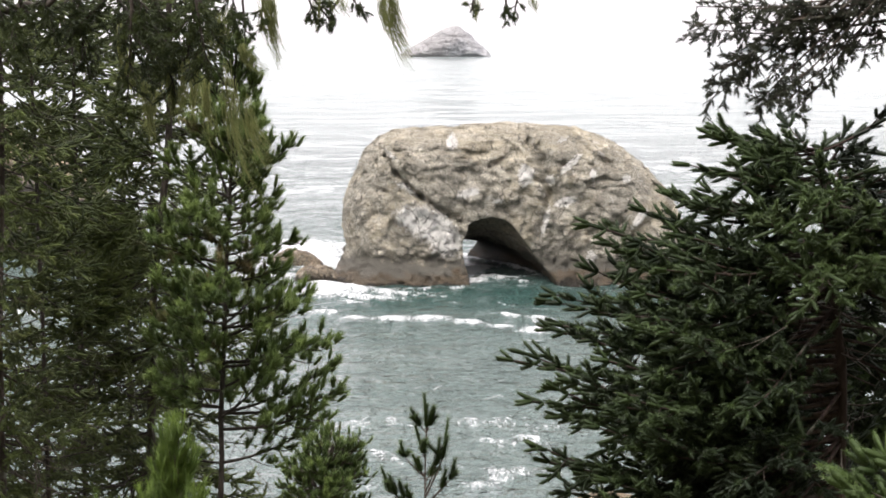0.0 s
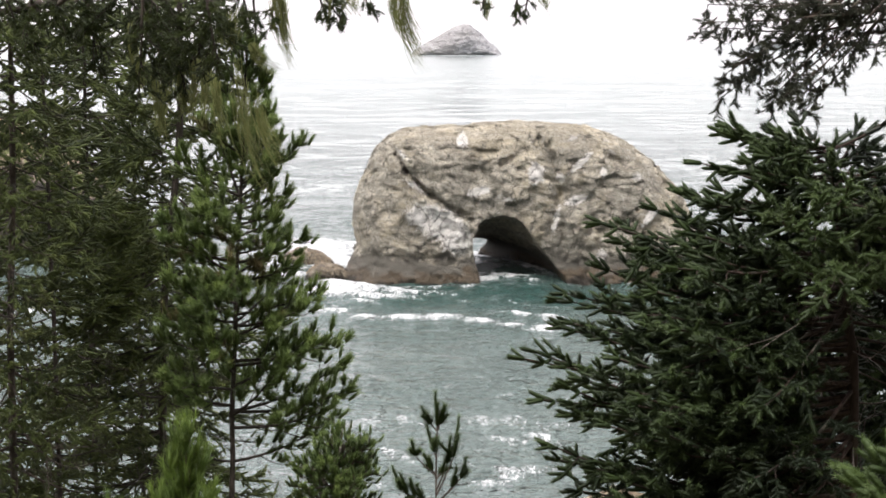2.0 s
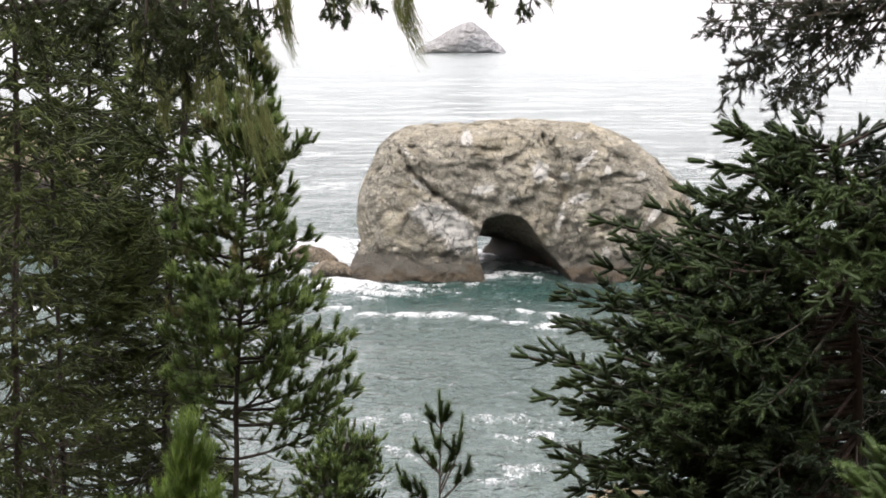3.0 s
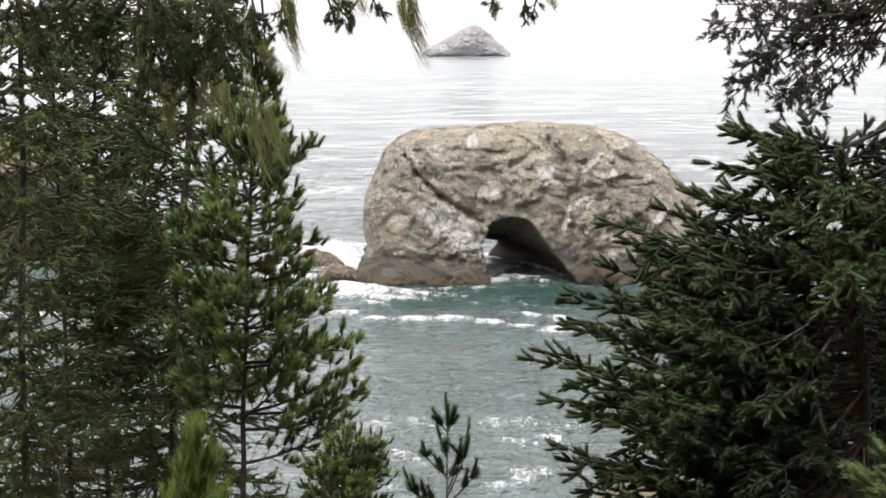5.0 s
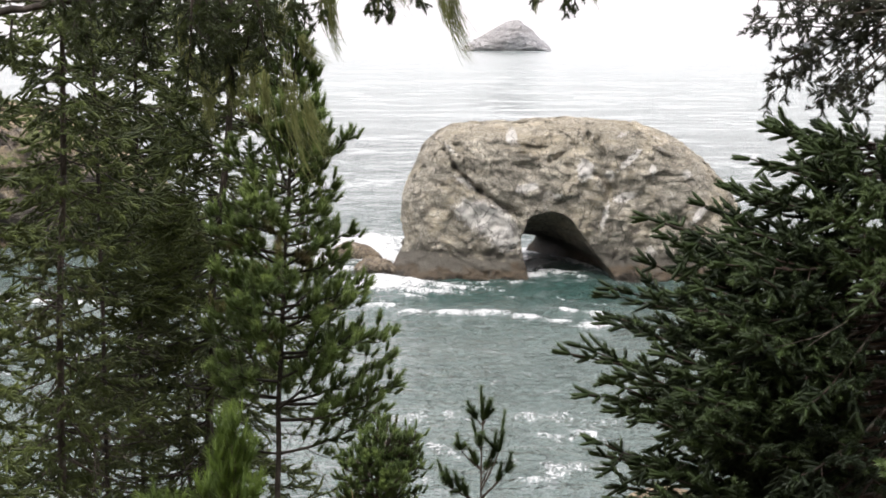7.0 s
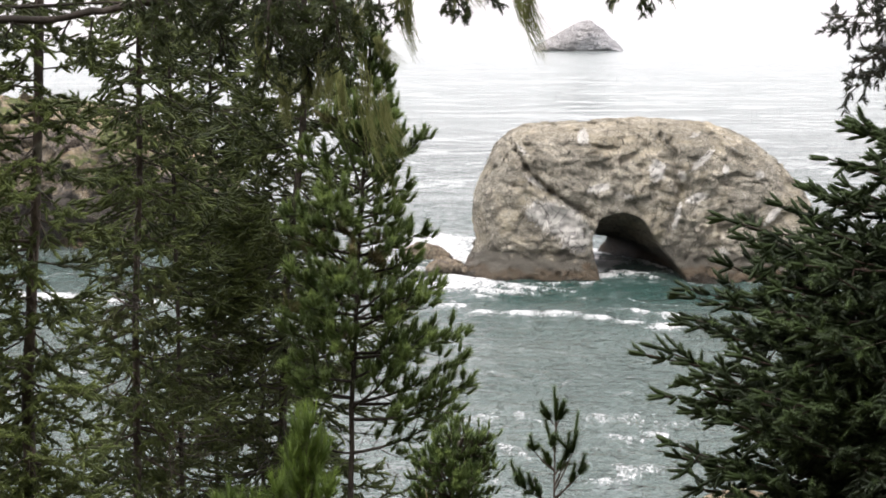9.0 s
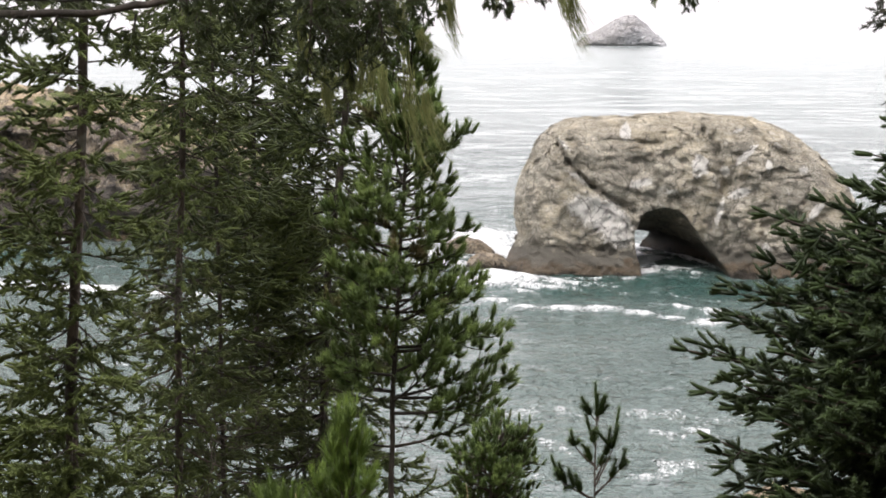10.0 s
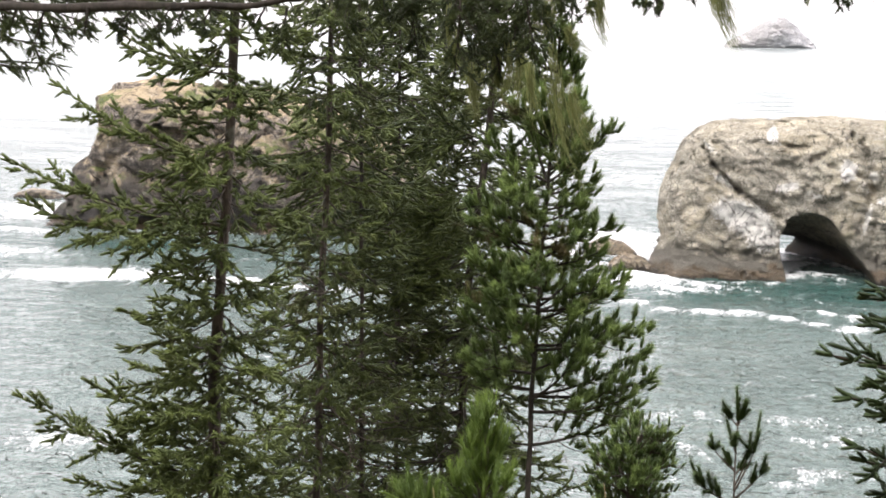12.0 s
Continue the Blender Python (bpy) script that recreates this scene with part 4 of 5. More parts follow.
def pine_limb(rng, base, way, length, gap, lat, shoot, bare=0.35, sag=0.08, tintbias=0.0, least=0.08, hang=0.0):
    """A pine limb: bare within, upturned brushes of long needles on the outer part."""
    wood, shoots = [], []
    n = 8
    line = bent(rng, base, way, length, n, sag, 0.16)
    r = 0.008 + 0.009 * length
    wood.append(tube(line, r, 0.005, 5))
    s, turn = bare, rng.uniform(0, 6.3)
    while s < 0.99:
        x = s * (n - 1)
        i = min(n - 2, int(x))
        p = line[i] + (x - i) * (line[i + 1] - line[i])
        d = unit(line[i + 1] - line[i])
        a = unit(np.cross(d, (0, 0, 1)))
        b = np.cross(a, d)
        turn += 2.2
        out = a * math.cos(turn) + b * math.sin(turn)
        ll = min(0.5, (lat * length * (1 - s) ** 0.6 + least) * rng.uniform(0.6, 1.25))
        ld = unit(d * 0.75 + out * 0.75 + np.array([0, 0, 0.35]))
        sub = bent(rng, p, ld, ll, 4, 0.1, 0.15)
        wood.append(tube(sub, 0.005, 0.003, 4))
        e = unit(unit(sub[-1] - sub[-2]) + np.array([0, 0, 0.75]) + rng.uniform(-0.25, 0.25, 3))
        young = float(np.clip(rng.uniform(0.1, 0.8) + tintbias, 0, 1))
        shoots.append((sub[-1] - e * shoot * 0.35, e, shoot * rng.uniform(0.85, 1.3), young))
        if s > bare + 0.12:
            shoots.append((p, unit(d + 0.5 * out), shoot * rng.uniform(0.7, 1.0), young * 0.5))
        if ll > 0.12:
            for k in range(int(ll / 0.065)):
                f = rng.uniform(0.35, 0.95)
                q = sub[0] + f * (sub[-1] - sub[0])
                qd = unit(ld + rng.uniform(-0.7, 0.7, 3) + np.array([0, 0, 0.9]))
                shoots.append((q, qd, shoot * rng.uniform(0.6, 1.0), young * 0.7))
        s += gap / length * rng.uniform(0.8, 1.2)
    e = unit(unit(line[-1] - line[-2]) + np.array([0, 0, 0.7]))
    for k in range(3):
        shoots.append((line[-1] - e * 0.03, unit(e + 0.55 * rng.uniform(-1, 1, 3) * (k > 0)), shoot * rng.uniform(1.0, 1.4), 0.8))
    return wood, shoots


def tree(name, label, category, trunk, radius, limbs, style, bark, leaf, blades, gap, lat, shoot, seed, fill=None, bare=0.2, sag=0.05, tintbias=0.0,
         leaf_name="needles", group="", twigs=0, crown_low=-99, least=0.07, hang=0.0, fill_shade=0.0, taper=0.45, twig=None):
    """A conifer: trunk (a line of places from the ground up), limbs given as (height, azimuth, elevation, length and, where it differs, the bare share), and further limbs by fill:
    rows of (z low, z high, number, length low, length high, elevation, azimuth from, azimuth to)."""
    rng = np.random.RandomState(seed)
    base = np.array(trunk[0], dtype=float)
    base[2] = float(hill_z(base[0], base[1])) - 0.15
    root = thing(name, label, category, group, at=tuple(base))
    stops = np.array([tuple(base)] + [tuple(p) for p in trunk[1:]], dtype=float)
    zz = np.linspace(stops[0, 2], stops[-1, 2], 26)
    axis = np.stack([np.interp(zz, stops[:, 2], stops[:, c]) for c in range(3)], axis=1)
    axis[2:-1, :2] += rng.uniform(-1, 1, (23, 2)) * radius * 0.18
    v, q = tube(axis - base, radius * 1.25, radius * taper, 10, 0.12, rng)
    part("trunk", mesh("trunk", v, q, bark, True), root)
    rows = list(limbs)
    listed = len(rows)
    for z0, z1, number, l0, l1, el, a0, a1, *dead in fill or ():
        for k in range(number):
            f = (k + rng.uniform(0, 1)) / number
            rows.append((z0 + f * (z1 - z0), a0 + (a1 - a0) * ((k * 0.618 + rng.uniform(0, 0.2)) % 1), el + rng.uniform(-22, 22), l0 + (l1 - l0) * f * rng.uniform(0.7, 1.1), *dead))
    for number, (z, az, el, length, *own) in enumerate(rows):
        fresh = own[1] if len(own) > 1 else 0
        # fill limbs can take a darker tint that stands in for inner-crown shade
        mood = fresh + tintbias + rng.uniform(-0.2, 0.22) + (fill_shade if number >= listed else 0)
        p = np.array([np.interp(z, axis[:, 2], axis[:, c]) for c in range(3)])
        way = np.array([math.cos(radians(az)) * math.cos(radians(el)), math.sin(radians(az)) * math.cos(radians(el)), math.sin(radians(el))])
        kind = style
        if own and own[0] == "dead":
            kind, own = dead_limb, None
        wood, shoots = kind(rng, p - base, way, length, gap, lat, shoot, own[0] if own else bare, sag, mood, least, hang)
        limb = part("branch", mesh("branch", *join(wood), bark), root)
        if shoots:
            v, f, tint = needles(shoots, rng, **blades)
            me = mesh(leaf_name, v, f, leaf)
            add_attr(me, "tint", tint)
            part(leaf_name, me, limb)
    for k in range(twigs):
        z = rng.uniform(max(stops[0, 2] + 0.5, crown_low), stops[-1, 2] - 0.3)
        p = np.array([np.interp(z, axis[:, 2], axis[:, c]) for c in range(3)])
        az = rng.uniform(0, 6.3)
        way = unit([math.cos(az), math.sin(az), rng.uniform(-0.4, 0.3)])
        l = rng.uniform(0.2, 0.9)
        pieces = []
        main = bent(rng, p - base, way, l, 6, 0.06, 0.35)
        pieces.append(tube(main, 0.004, 0.0012, 4))
        for j in range(4):
            i = rng.randint(1, 5)
            pieces.append(tube(bent(rng, main[i], unit(way + rng.uniform(-0.8, 0.8, 3)), l * 0.35, 4, 0.05, 0.4), 0.0022, 0.001, 3))
        part("dead_twig", mesh("dead_twig", *join(pieces), twig or TWIG), root)
    return root


def lichen(at, length, spread, strands, seed, label="long hanging strand of pale olive beard lichen", drift=(0.0, 0.0)):
    """Beard lichen: many thread-thin ribbons from a twig that fall together to a point."""
    rng = np.random.RandomState(seed)
    vs, fs, at_v = [], [], 0
    for k in range(strands * 2):
        l = length * rng.uniform(0.25, 1.0)
        start = np.array([rng.normal(0, spread * 0.8), rng.normal(0, spread * 0.6), rng.uniform(-0.45, 0.12) * length])
        t = np.linspace(0, 1, 9)
        close = 1 - 0.65 * t ** 0.8
        wave = 0.04 * np.sin(t * rng.uniform(2, 6) + rng.uniform(0, 6)) * length
        x = start[0] * close + (drift[0] + rng.normal(0, 0.04)) * t ** 1.8 * l * 1.3 + wave * t
        y = start[1] * close + drift[1] * t * l
        p = np.stack([x, y, start[2] - t * l], axis=1)
        w = 0.0015 * (1 - 0.6 * t)[:, None] * np.array([[math.cos(k), math.sin(k), 0.0]])
        v = np.concatenate([p - w, p + w])
        i = np.arange(8)
        vs.append(v)
        fs.append(np.stack([i, i + 1, i + 10, i + 9], axis=1) + at_v)
        at_v += len(v)
    me = mesh("hanging_lichen", np.concatenate(vs), np.concatenate(fs), LICHEN)
    add_attr(me, "tint", np.random.RandomState(seed + 1).uniform(0, 1, at_v))
    ob = tagged(new("hanging_lichen", me), label, "lichen", "hanging lichens", "stuff")
    ob.location = at


# the dark spruce with its crown beside the water
tree("spruce_tree", "small dense dark green spruce with grey-brown trunk", "spruce", [(1.734, 7.2, 42.948), (1.709, 7.2, 43.446), (1.641, 7.2, 44.128), (1.58, 7.2, 44.5)], 0.038,
     [(44.59, 180, 7, 0.31), (44.57, -150, 11, 0.24), (44.57, -159, 2, 0.25), (44.51, 180, 7, 0.44), (44.47, -150, 3, 0.34), (44.50, 164, 11, 0.4),
      (44.48, 180, 7, 0.41), (44.44, -157, 9, 0.35), (44.43, -150, 6, 0.32), (44.37, 180, 7, 0.55), (44.36, -147, 11, 0.51), (44.32, 153, 5, 0.45),
      (44.36, 180, 7, 0.4), (44.34, -146, 3, 0.36), (44.33, -153, 11, 0.36), (44.22, 180, 7, 0.71), (44.19, 150, 10, 0.52), (44.21, -167, 7, 0.54),
      (44.22, 180, 7, 0.6), (44.21, 162, 8, 0.46), (44.20, 160, 7, 0.5), (44.06, 180, 7, 0.98), (44.02, -148, 4, 0.89), (44.05, -163, 8, 0.71),
      (44.01, 180, 7, 0.92), (43.96, 163, 4, 0.83), (43.97, -157, 8, 0.72), (43.96, 180, 7, 0.86), (43.91, 166, 6, 0.79), (43.93, 160, 8, 0.68),
      (43.90, 180, 7, 0.82), (43.88, -165, 11, 0.59), (43.84, 158, 6, 0.74), (43.83, 180, 7, 1.09), (43.77, 159, 7, 0.9), (43.79, -158, 4, 0.96),
      (43.75, 180, 7, 1.19), (43.69, -148, 9, 0.91), (43.75, -161, 11, 0.92), (43.71, 180, 7, 1.18), (43.65, 148, 6, 1.08), (43.67, -152, 7, 1.0),
      (43.64, 180, 7, 1.16), (43.64, 160, 4, 0.98), (43.59, -160, 3, 0.92), (43.60, 180, 7, 1.21), (43.58, -150, 12, 0.97), (43.55, 166, 7, 1.06),
      (43.55, 180, 7, 1.14), (43.50, -150, 2, 0.9), (43.49, -167, 7, 1.03), (43.47, 180, 7, 1.35), (43.43, -150, 5, 1.07), (43.44, -155, 8, 1.01),
      (43.42, 180, 7, 1.4), (43.37, -160, 7, 1.08), (43.41, -166, 9, 1.27), (43.36, 180, 7, 1.36), (43.30, -160, 9, 1.13), (43.33, 164, 12, 1.04),
      (43.29, 180, 7, 1.27), (43.24, 151, 3, 1.18), (43.26, -157, 5, 1.15), (43.20, 180, 7, 1.21), (43.19, 161, 8, 0.9), (43.17, -153, 9, 1.04),
      (43.06, 180, 7, 1.33), (43.02, -154, 5, 1.2), (43.02, -151, 2, 1.07), (43.00, 180, 7, 1.3), (42.98, 166, 4, 1.09), (42.98, -167, 8, 1.02),
      (42.92, 180, 7, 1.22), (42.88, -151, 4, 1.1), (42.89, 152, 11, 0.9), (42.85, 180, 7, 1.21), (42.81, -164, 7, 1.1), (42.84, 164, 12, 0.88),
      # front limbs tinted brighter: fresh growth, with the light on them put in
      (43.99, -105, 8, 0.89, 0.25, 0.65), (44.01, -77, 4, 0.7, 0.25, 0.5), (44.03, -89, 8, 0.77, 0.25, 0.5), (44.06, -85, 5, 0.8, 0.25, 0.65), (44.08, -44, 4, 0.78, 0.25, 0.65), (44.11, -53, 0, 0.79, 0.25, 0.65),
      (44.13, -102, 5, 0.63, 0.25, 0.5), (44.15, -126, 9, 0.69, 0.25, 0.65), (44.17, -53, 4, 0.61, 0.25, 0.65), (44.19, -69, 5, 0.6, 0.25, 0.65), (44.22, -47, 8, 0.69, 0.25, 0.35), (44.24, -61, 6, 0.6, 0.25, 0.5),
      (44.27, -101, 9, 0.62, 0.25, 0.5), (44.29, -68, 0, 0.5, 0.25, 0.35), (44.31, -110, 1, 0.55, 0.25, 0.65), (44.20, -116, 24, 0.19, 0.1, 0.1), (44.23, -117, 26, 0.25, 0.1, 0.1), (44.27, -28, 29, 0.28, 0.1, 0.1),
      (44.30, -141, 22, 0.23, 0.1, 0.1), (44.33, -105, 24, 0.28, 0.1, 0.1), (44.37, -60, 12, 0.26, 0.1, 0.1), (44.40, -160, 13, 0.29, 0.1, 0.1), (44.43, -105, 12, 0.26, 0.1, 0.1), (44.47, -143, 22, 0.2, 0.1, 0.1)],
     spruce_limb, BARK_RED, NEEDLE_BLUE, SPRUCE, 0.085, 0.3, 0.075, 11,
     # these inner limbs carry the crown's shade in their needle tint
     fill=[(44.3, 44.6, 8, 0.34, 0.16, 22, -20, 200), (42.82, 44.0, 30, 1.2, 0.7, -2, 60, 240), (44.0, 44.4, 5, 0.5, 0.35, 4, 60, 340), (44.0, 44.5, 13, 0.62, 0.36, 14, -70, 60), (43.6, 44.4, 12, 0.8, 0.4, 2, -40, 70),
           (42.95, 44.06, 14, 1.1, 0.8, 0, 160, 238)], twigs=60, fill_shade=-0.45, tintbias=0.05, twig=TWIG_PALE)

# another, added close behind it to fill bright gaps and block light
tree("spruce_tree", "dark bushy spruce added behind a smaller one to block light", "spruce", [(2.351, 8.6, 42.549), (2.306, 8.6, 43.437), (2.25, 8.6, 44.274)], 0.05,
     [], spruce_limb, BARK_RED, NEEDLE_BLUE, SPRUCE_COARSE, 0.1, 0.36, 0.13, 26,
     fill=[(42.31, 44.1, 58, 0.9, 0.35, -4, 0, 360), (42.55, 43.67, 16, 0.5, 0.45, -4, 150, 300)], least=0.12)

# its taller neighbour, whose lower limbs reach in from outside
tree("spruce_tree", "tall spruce with thin drooping dark branches", "spruce", [(2.909, 8.2, 42.663), (2.808, 8.2, 44.335), (2.665, 8.2, 46.438)], 0.09,
     [(45.25, 180, -8, 1.63, 0.6), (45.30, 180, -9, 1.57, 0.62), (45.22, 180, -10, 1.54, 0.66), (45.40, 180, -12, 1.4, 0.6), (45.35, 180, -13, 1.21, 0.55), (45.20, 180, -12, 1.16, 0.5),
      (45.90, 180, -37, 1.88, 0.8), (45.90, 180, -39, 1.87, 0.82), (46.00, 180, -42, 1.8, 0.78), (46.00, 180, -46, 1.83, 0.8), (46.00, 180, -47, 1.73, 0.74), (46.00, 180, -46, 1.62, 0.7),
      (46.00, 180, -53, 1.7, 0.7), (46.00, 180, -51, 1.5, 0.66), (45.90, 180, -49, 1.32, 0.66), (45.60, 180, -32, 1.02, 0.5), (45.30, 180, -27, 0.89, 0.6),
      (46.00, 180, -48, 1.87, 0.84), (46.00, 180, -51, 1.8, 0.82), (46.00, 180, -54, 1.75, 0.8), (46.00, 180, -42, 1.87, 0.84)],
     ragged_limb, BARK, NEEDLE_DARK, SPRUCE_THIN, 0.034, 0.14, 0.038, 12, twigs=8, least=0.15, hang=0.35)

# a broad unseen crown above, added only to keep the small spruce in shade
tree("spruce_tree", "added unseen spruce crown that shades its neighbours", "spruce", [(2.872, 6.2, 43.233), (2.8, 6.2, 44.497), (2.546, 6.2, 47.935)], 0.12,
     [], spruce_limb, BARK, NEEDLE_DARK, SPRUCE_COARSE, 0.14, 0.3, 0.17, 25,
     fill=[(45.42, 47.58, 12, 1.9, 1.3, 4, 90, 270), (43.45, 45.42, 40, 1.0, 0.95, -4, 0, 360)], bare=0.25, least=0.15)

# the pine
tree("pine_tree", "young shore pine with bright brushy needle tufts", "pine", [(-1.928, 14, 41.009), (-1.845, 14, 41.977), (-1.762, 14, 43.399), (-1.68, 14, 44.807)], 0.036,
     [(44.33, 0, 60, 0.37), (44.51, 180, 80, 0.35), (44.05, 47, 36, 0.34), (43.73, 0, 36, 0.63), (43.63, -32, 40, 0.50), (43.40, 0, 22, 0.38),
    (43.16, 14, 14, 0.3), (42.93, 0, 14, 0.5), (42.65, 0, 16, 0.72), (42.55, -24, 18, 0.7), (42.26, 0, 11, 0.88), (42.22, -27, 17, 0.85),
    (41.83, 0, 8, 1.0), (41.83, 18, 16, 0.99), (41.69, -13, 12, 0.93), (41.40, 15, 19, 0.84), (43.63, 180, 34, 0.58), (43.26, -159, 20, 0.60),
    (42.74, -147, 23, 0.60), (42.26, 180, 18, 0.63), (41.88, -146, 21, 0.58), (41.40, 180, 12, 0.45)],
     pine_limb, BARK_DARK, NEEDLE_PINE, PINE, 0.066, 0.36, 0.09, 13,
     fill=[(41.93, 43.73, 11, 0.75, 0.6, 20, 60, 330), (42.3, 44.2, 9, 0.45, 0.4, 30, 215, 325), (41.6, 43.0, 5, 0.7, 0.6, 15, 130, 250), (41.7, 44.2, 9, 0.8, 0.25, 22, -50, 50), (43.68, 44.74, 15, 0.45, 0.2, 48, 0, 360)], twigs=16, taper=0.25)

# three slim spruces behind and beside it
tree("spruce_tree", "slim spruce with a bare grey-brown trunk and open branches", "spruce", [(-4.036, 12, 41.276), (-3.968, 12, 42.407), (-3.867, 12, 43.72), (-3.784, 12, 45.315), (-3.739, 12, 46.463)], 0.055,
     [(43.88, -162, 24, 1.33), (44.59, 170, 14, 1.10), (44.54, -156, 16, 0.73), (43.43, -162, 19, 1.60), (43.38, -169, 8, 1.49), (42.75, -164, -21, 0.71),
    (42.49, 164, 15, 0.71), (41.98, 180, 12, 0.99), (42.15, -154, -18, 0.68), (41.50, -160, 27, 1.52), (41.45, -164, 3, 1.01), (43.72, -97, 24, 0.83),
    (43.30, -96, 29, 0.97), (42.92, -111, 16, 0.52), (42.41, -37, 4, 0.78), (44.26, -19, 20, 0.62), (44.67, 22, 18, 0.53), (43.00, -24, 12, 0.70),
    (41.80, -45, 20, 1.13), (41.72, -100, 13, 0.79)],
     spruce_limb, BARK, NEEDLE, SPRUCE_FINE, 0.06, 0.28, 0.085, 14,
     fill=[(41.18, 42.83, 30, 0.95, 0.6, -6, 100, 360), (42.83, 45.87, 34, 0.6, 0.6, -8, 0, 360),
           (41.4, 45.29, 34, 0.5, 0.4, -15, 205, 335)], twigs=14, sag=0.07, tintbias=0.12)
tree("spruce_tree", "slim spruce with dark drooping branches and dead twigs", "spruce", [(-3.761, 14, 40.723), (-3.686, 14, 42.224), (-3.614, 14, 43.921), (-3.584, 14, 45.793), (-3.578, 14, 46.478)], 0.037,
     [(44.63, -148, 4, 0.53), (44.54, 21, 5, 0.52), (43.87, -147, -18, 0.54), (43.68, 20, -14, 0.57), (42.42, -145, 3, 0.66), (42.22, -23, 7, 0.73)
    ],
     spruce_limb, BARK, NEEDLE, SPRUCE_FINE, 0.075, 0.38, 0.08, 15,
     fill=[(40.55, 43, 20, 1.0, 0.6, -10, 0, 360), (40.65, 42.85, 12, 0.9, 0.7, -5, 0, 360, "dead"), (43, 45.8, 38, 0.6, 0.5, -8, 0, 360), (40.9, 45.5, 24, 0.55, 0.4, -14, 205, 335)], twigs=30, sag=0.07, hang=0.25)
tree("spruce_tree", "dense spruce with a dark trunk behind the pine", "spruce", [(-2.871, 16, 40.211), (-2.773, 16, 41.9), (-2.681, 16, 43), (-2.556, 16, 43.972), (-2.521, 16, 45.655)], 0.052,
     [(42.78, -159, -8, 1.04), (42.56, -137, -16, 0.86), (43.38, 180, 9, 0.84), (43.81, 172, 24, 0.70), (44.34, 180, 27, 0.63), (42.12, -152, -15, 1.03),
      (41.90, 30, -18, 0.79),
      (42.78, -142, -11, 1.06, 0.2, 0.3), (42.70, -137, -16, 0.97, 0.2, 0.35), (42.83, -142, -11, 0.79, 0.2, 0.3), (42.73, -159, -21, 0.66, 0.2, 0.4), (42.75, -174, -18, 0.45, 0.2, 0.3), (42.89, 176, -23, 0.3, 0.2, 0.2),
      (42.09, -164, -15, 0.72, 0.2, 0.3), (42.01, -165, -23, 0.52, 0.2, 0.35), (41.96, -159, -16, 0.77, 0.2, 0.2), (42.04, -162, -29, 0.31, 0.2, 0.3), (42.45, -158, -13, 1.21, 0.2, 0.1), (42.29, 22, -28, 0.32, 0.2, 0.2),
      (42.73, 33, -15, 0.36, 0.2, 0.25), (43.38, -150, -6, 0.73, 0.2, 0.2), (43.21, -155, -8, 0.93, 0.2, 0.25), (43.11, -164, -12, 0.59, 0.2, 0.2)],
     spruce_limb, BARK_DARK, NEEDLE, SPRUCE_FAR, 0.085, 0.4, 0.12, 16,
     fill=[(39.92, 42.11, 30, 1.2, 0.9, -8, 0, 360), (42.11, 42.72, 8, 1.2, 0.9, -5, 0, 360), (40.03, 42.11, 13, 1.2, 0.9, 0, 0, 360, "dead"), (42.72, 45.39, 40, 0.9, 0.5, 0, 0, 360)], twigs=16, sag=0.05)
tree("spruce_tree", "leafy spruce filling the gap between the slim trees", "spruce", [(-3.649, 17, 39.872), (-3.649, 17, 42.847), (-3.652, 17, 45.97)], 0.03,
     [(43.43, -143, 32, 0.73), (44.68, -147, 22, 0.55), (44.46, -20, 31, 0.64), (44.00, -119, 23, 0.59), (43.66, -33, 16, 0.72), (42.96, -128, 27, 0.67),
    (42.73, -43, 6, 0.69), (42.26, -146, 12, 0.68), (41.38, -148, -1, 0.70)],
     spruce_limb, BARK_DARK, NEEDLE, SPRUCE_FAR, 0.08, 0.45, 0.12, 17,
     fill=[(39.6, 42.57, 22, 1.1, 0.8, -12, 0, 360), (39.72, 41.81, 9, 1.0, 0.8, 0, 0, 360, "dead"), (42.57, 45.5, 48, 0.85, 0.6, -8, 0, 360)], twigs=18, sag=0.05)

tree("spruce_tree", "bushy spruce with dull green and brown foliage", "spruce", [(-3.516, 15, 40.453), (-3.562, 15, 43.086), (-3.602, 15, 45.852)], 0.026,
     [(44.51, -114, 32, 0.36), (43.60, -139, 25, 0.47), (42.98, -32, 32, 0.63)],
     spruce_limb, BARK_DARK, NEEDLE, SPRUCE_FAR, 0.08, 0.45, 0.12, 22,
     fill=[(40.24, 42.6, 16, 0.9, 0.7, -12, 0, 360), (40.34, 42.29, 9, 0.9, 0.7, 0, 0, 360, "dead"), (42.6, 45.36, 28, 0.75, 0.5, -5, 0, 360)], twigs=18, sag=0.05)
tree("spruce_tree", "leafy spruce with dense dark green branches", "spruce", [(-3.322, 18, 39.608), (-3.365, 18, 42.74), (-3.38, 18, 46.029)], 0.03,
     [], spruce_limb, BARK_DARK, NEEDLE, SPRUCE_FAR, 0.085, 0.45, 0.12, 23,
     fill=[(39.29, 42.12, 16, 1.0, 0.8, -12, 0, 360), (39.42, 42.12, 10, 1.0, 0.8, 0, 0, 360, "dead"), (42.12, 45.6, 44, 0.95, 0.7, -8, 0, 360)], twigs=10, sag=0.05)

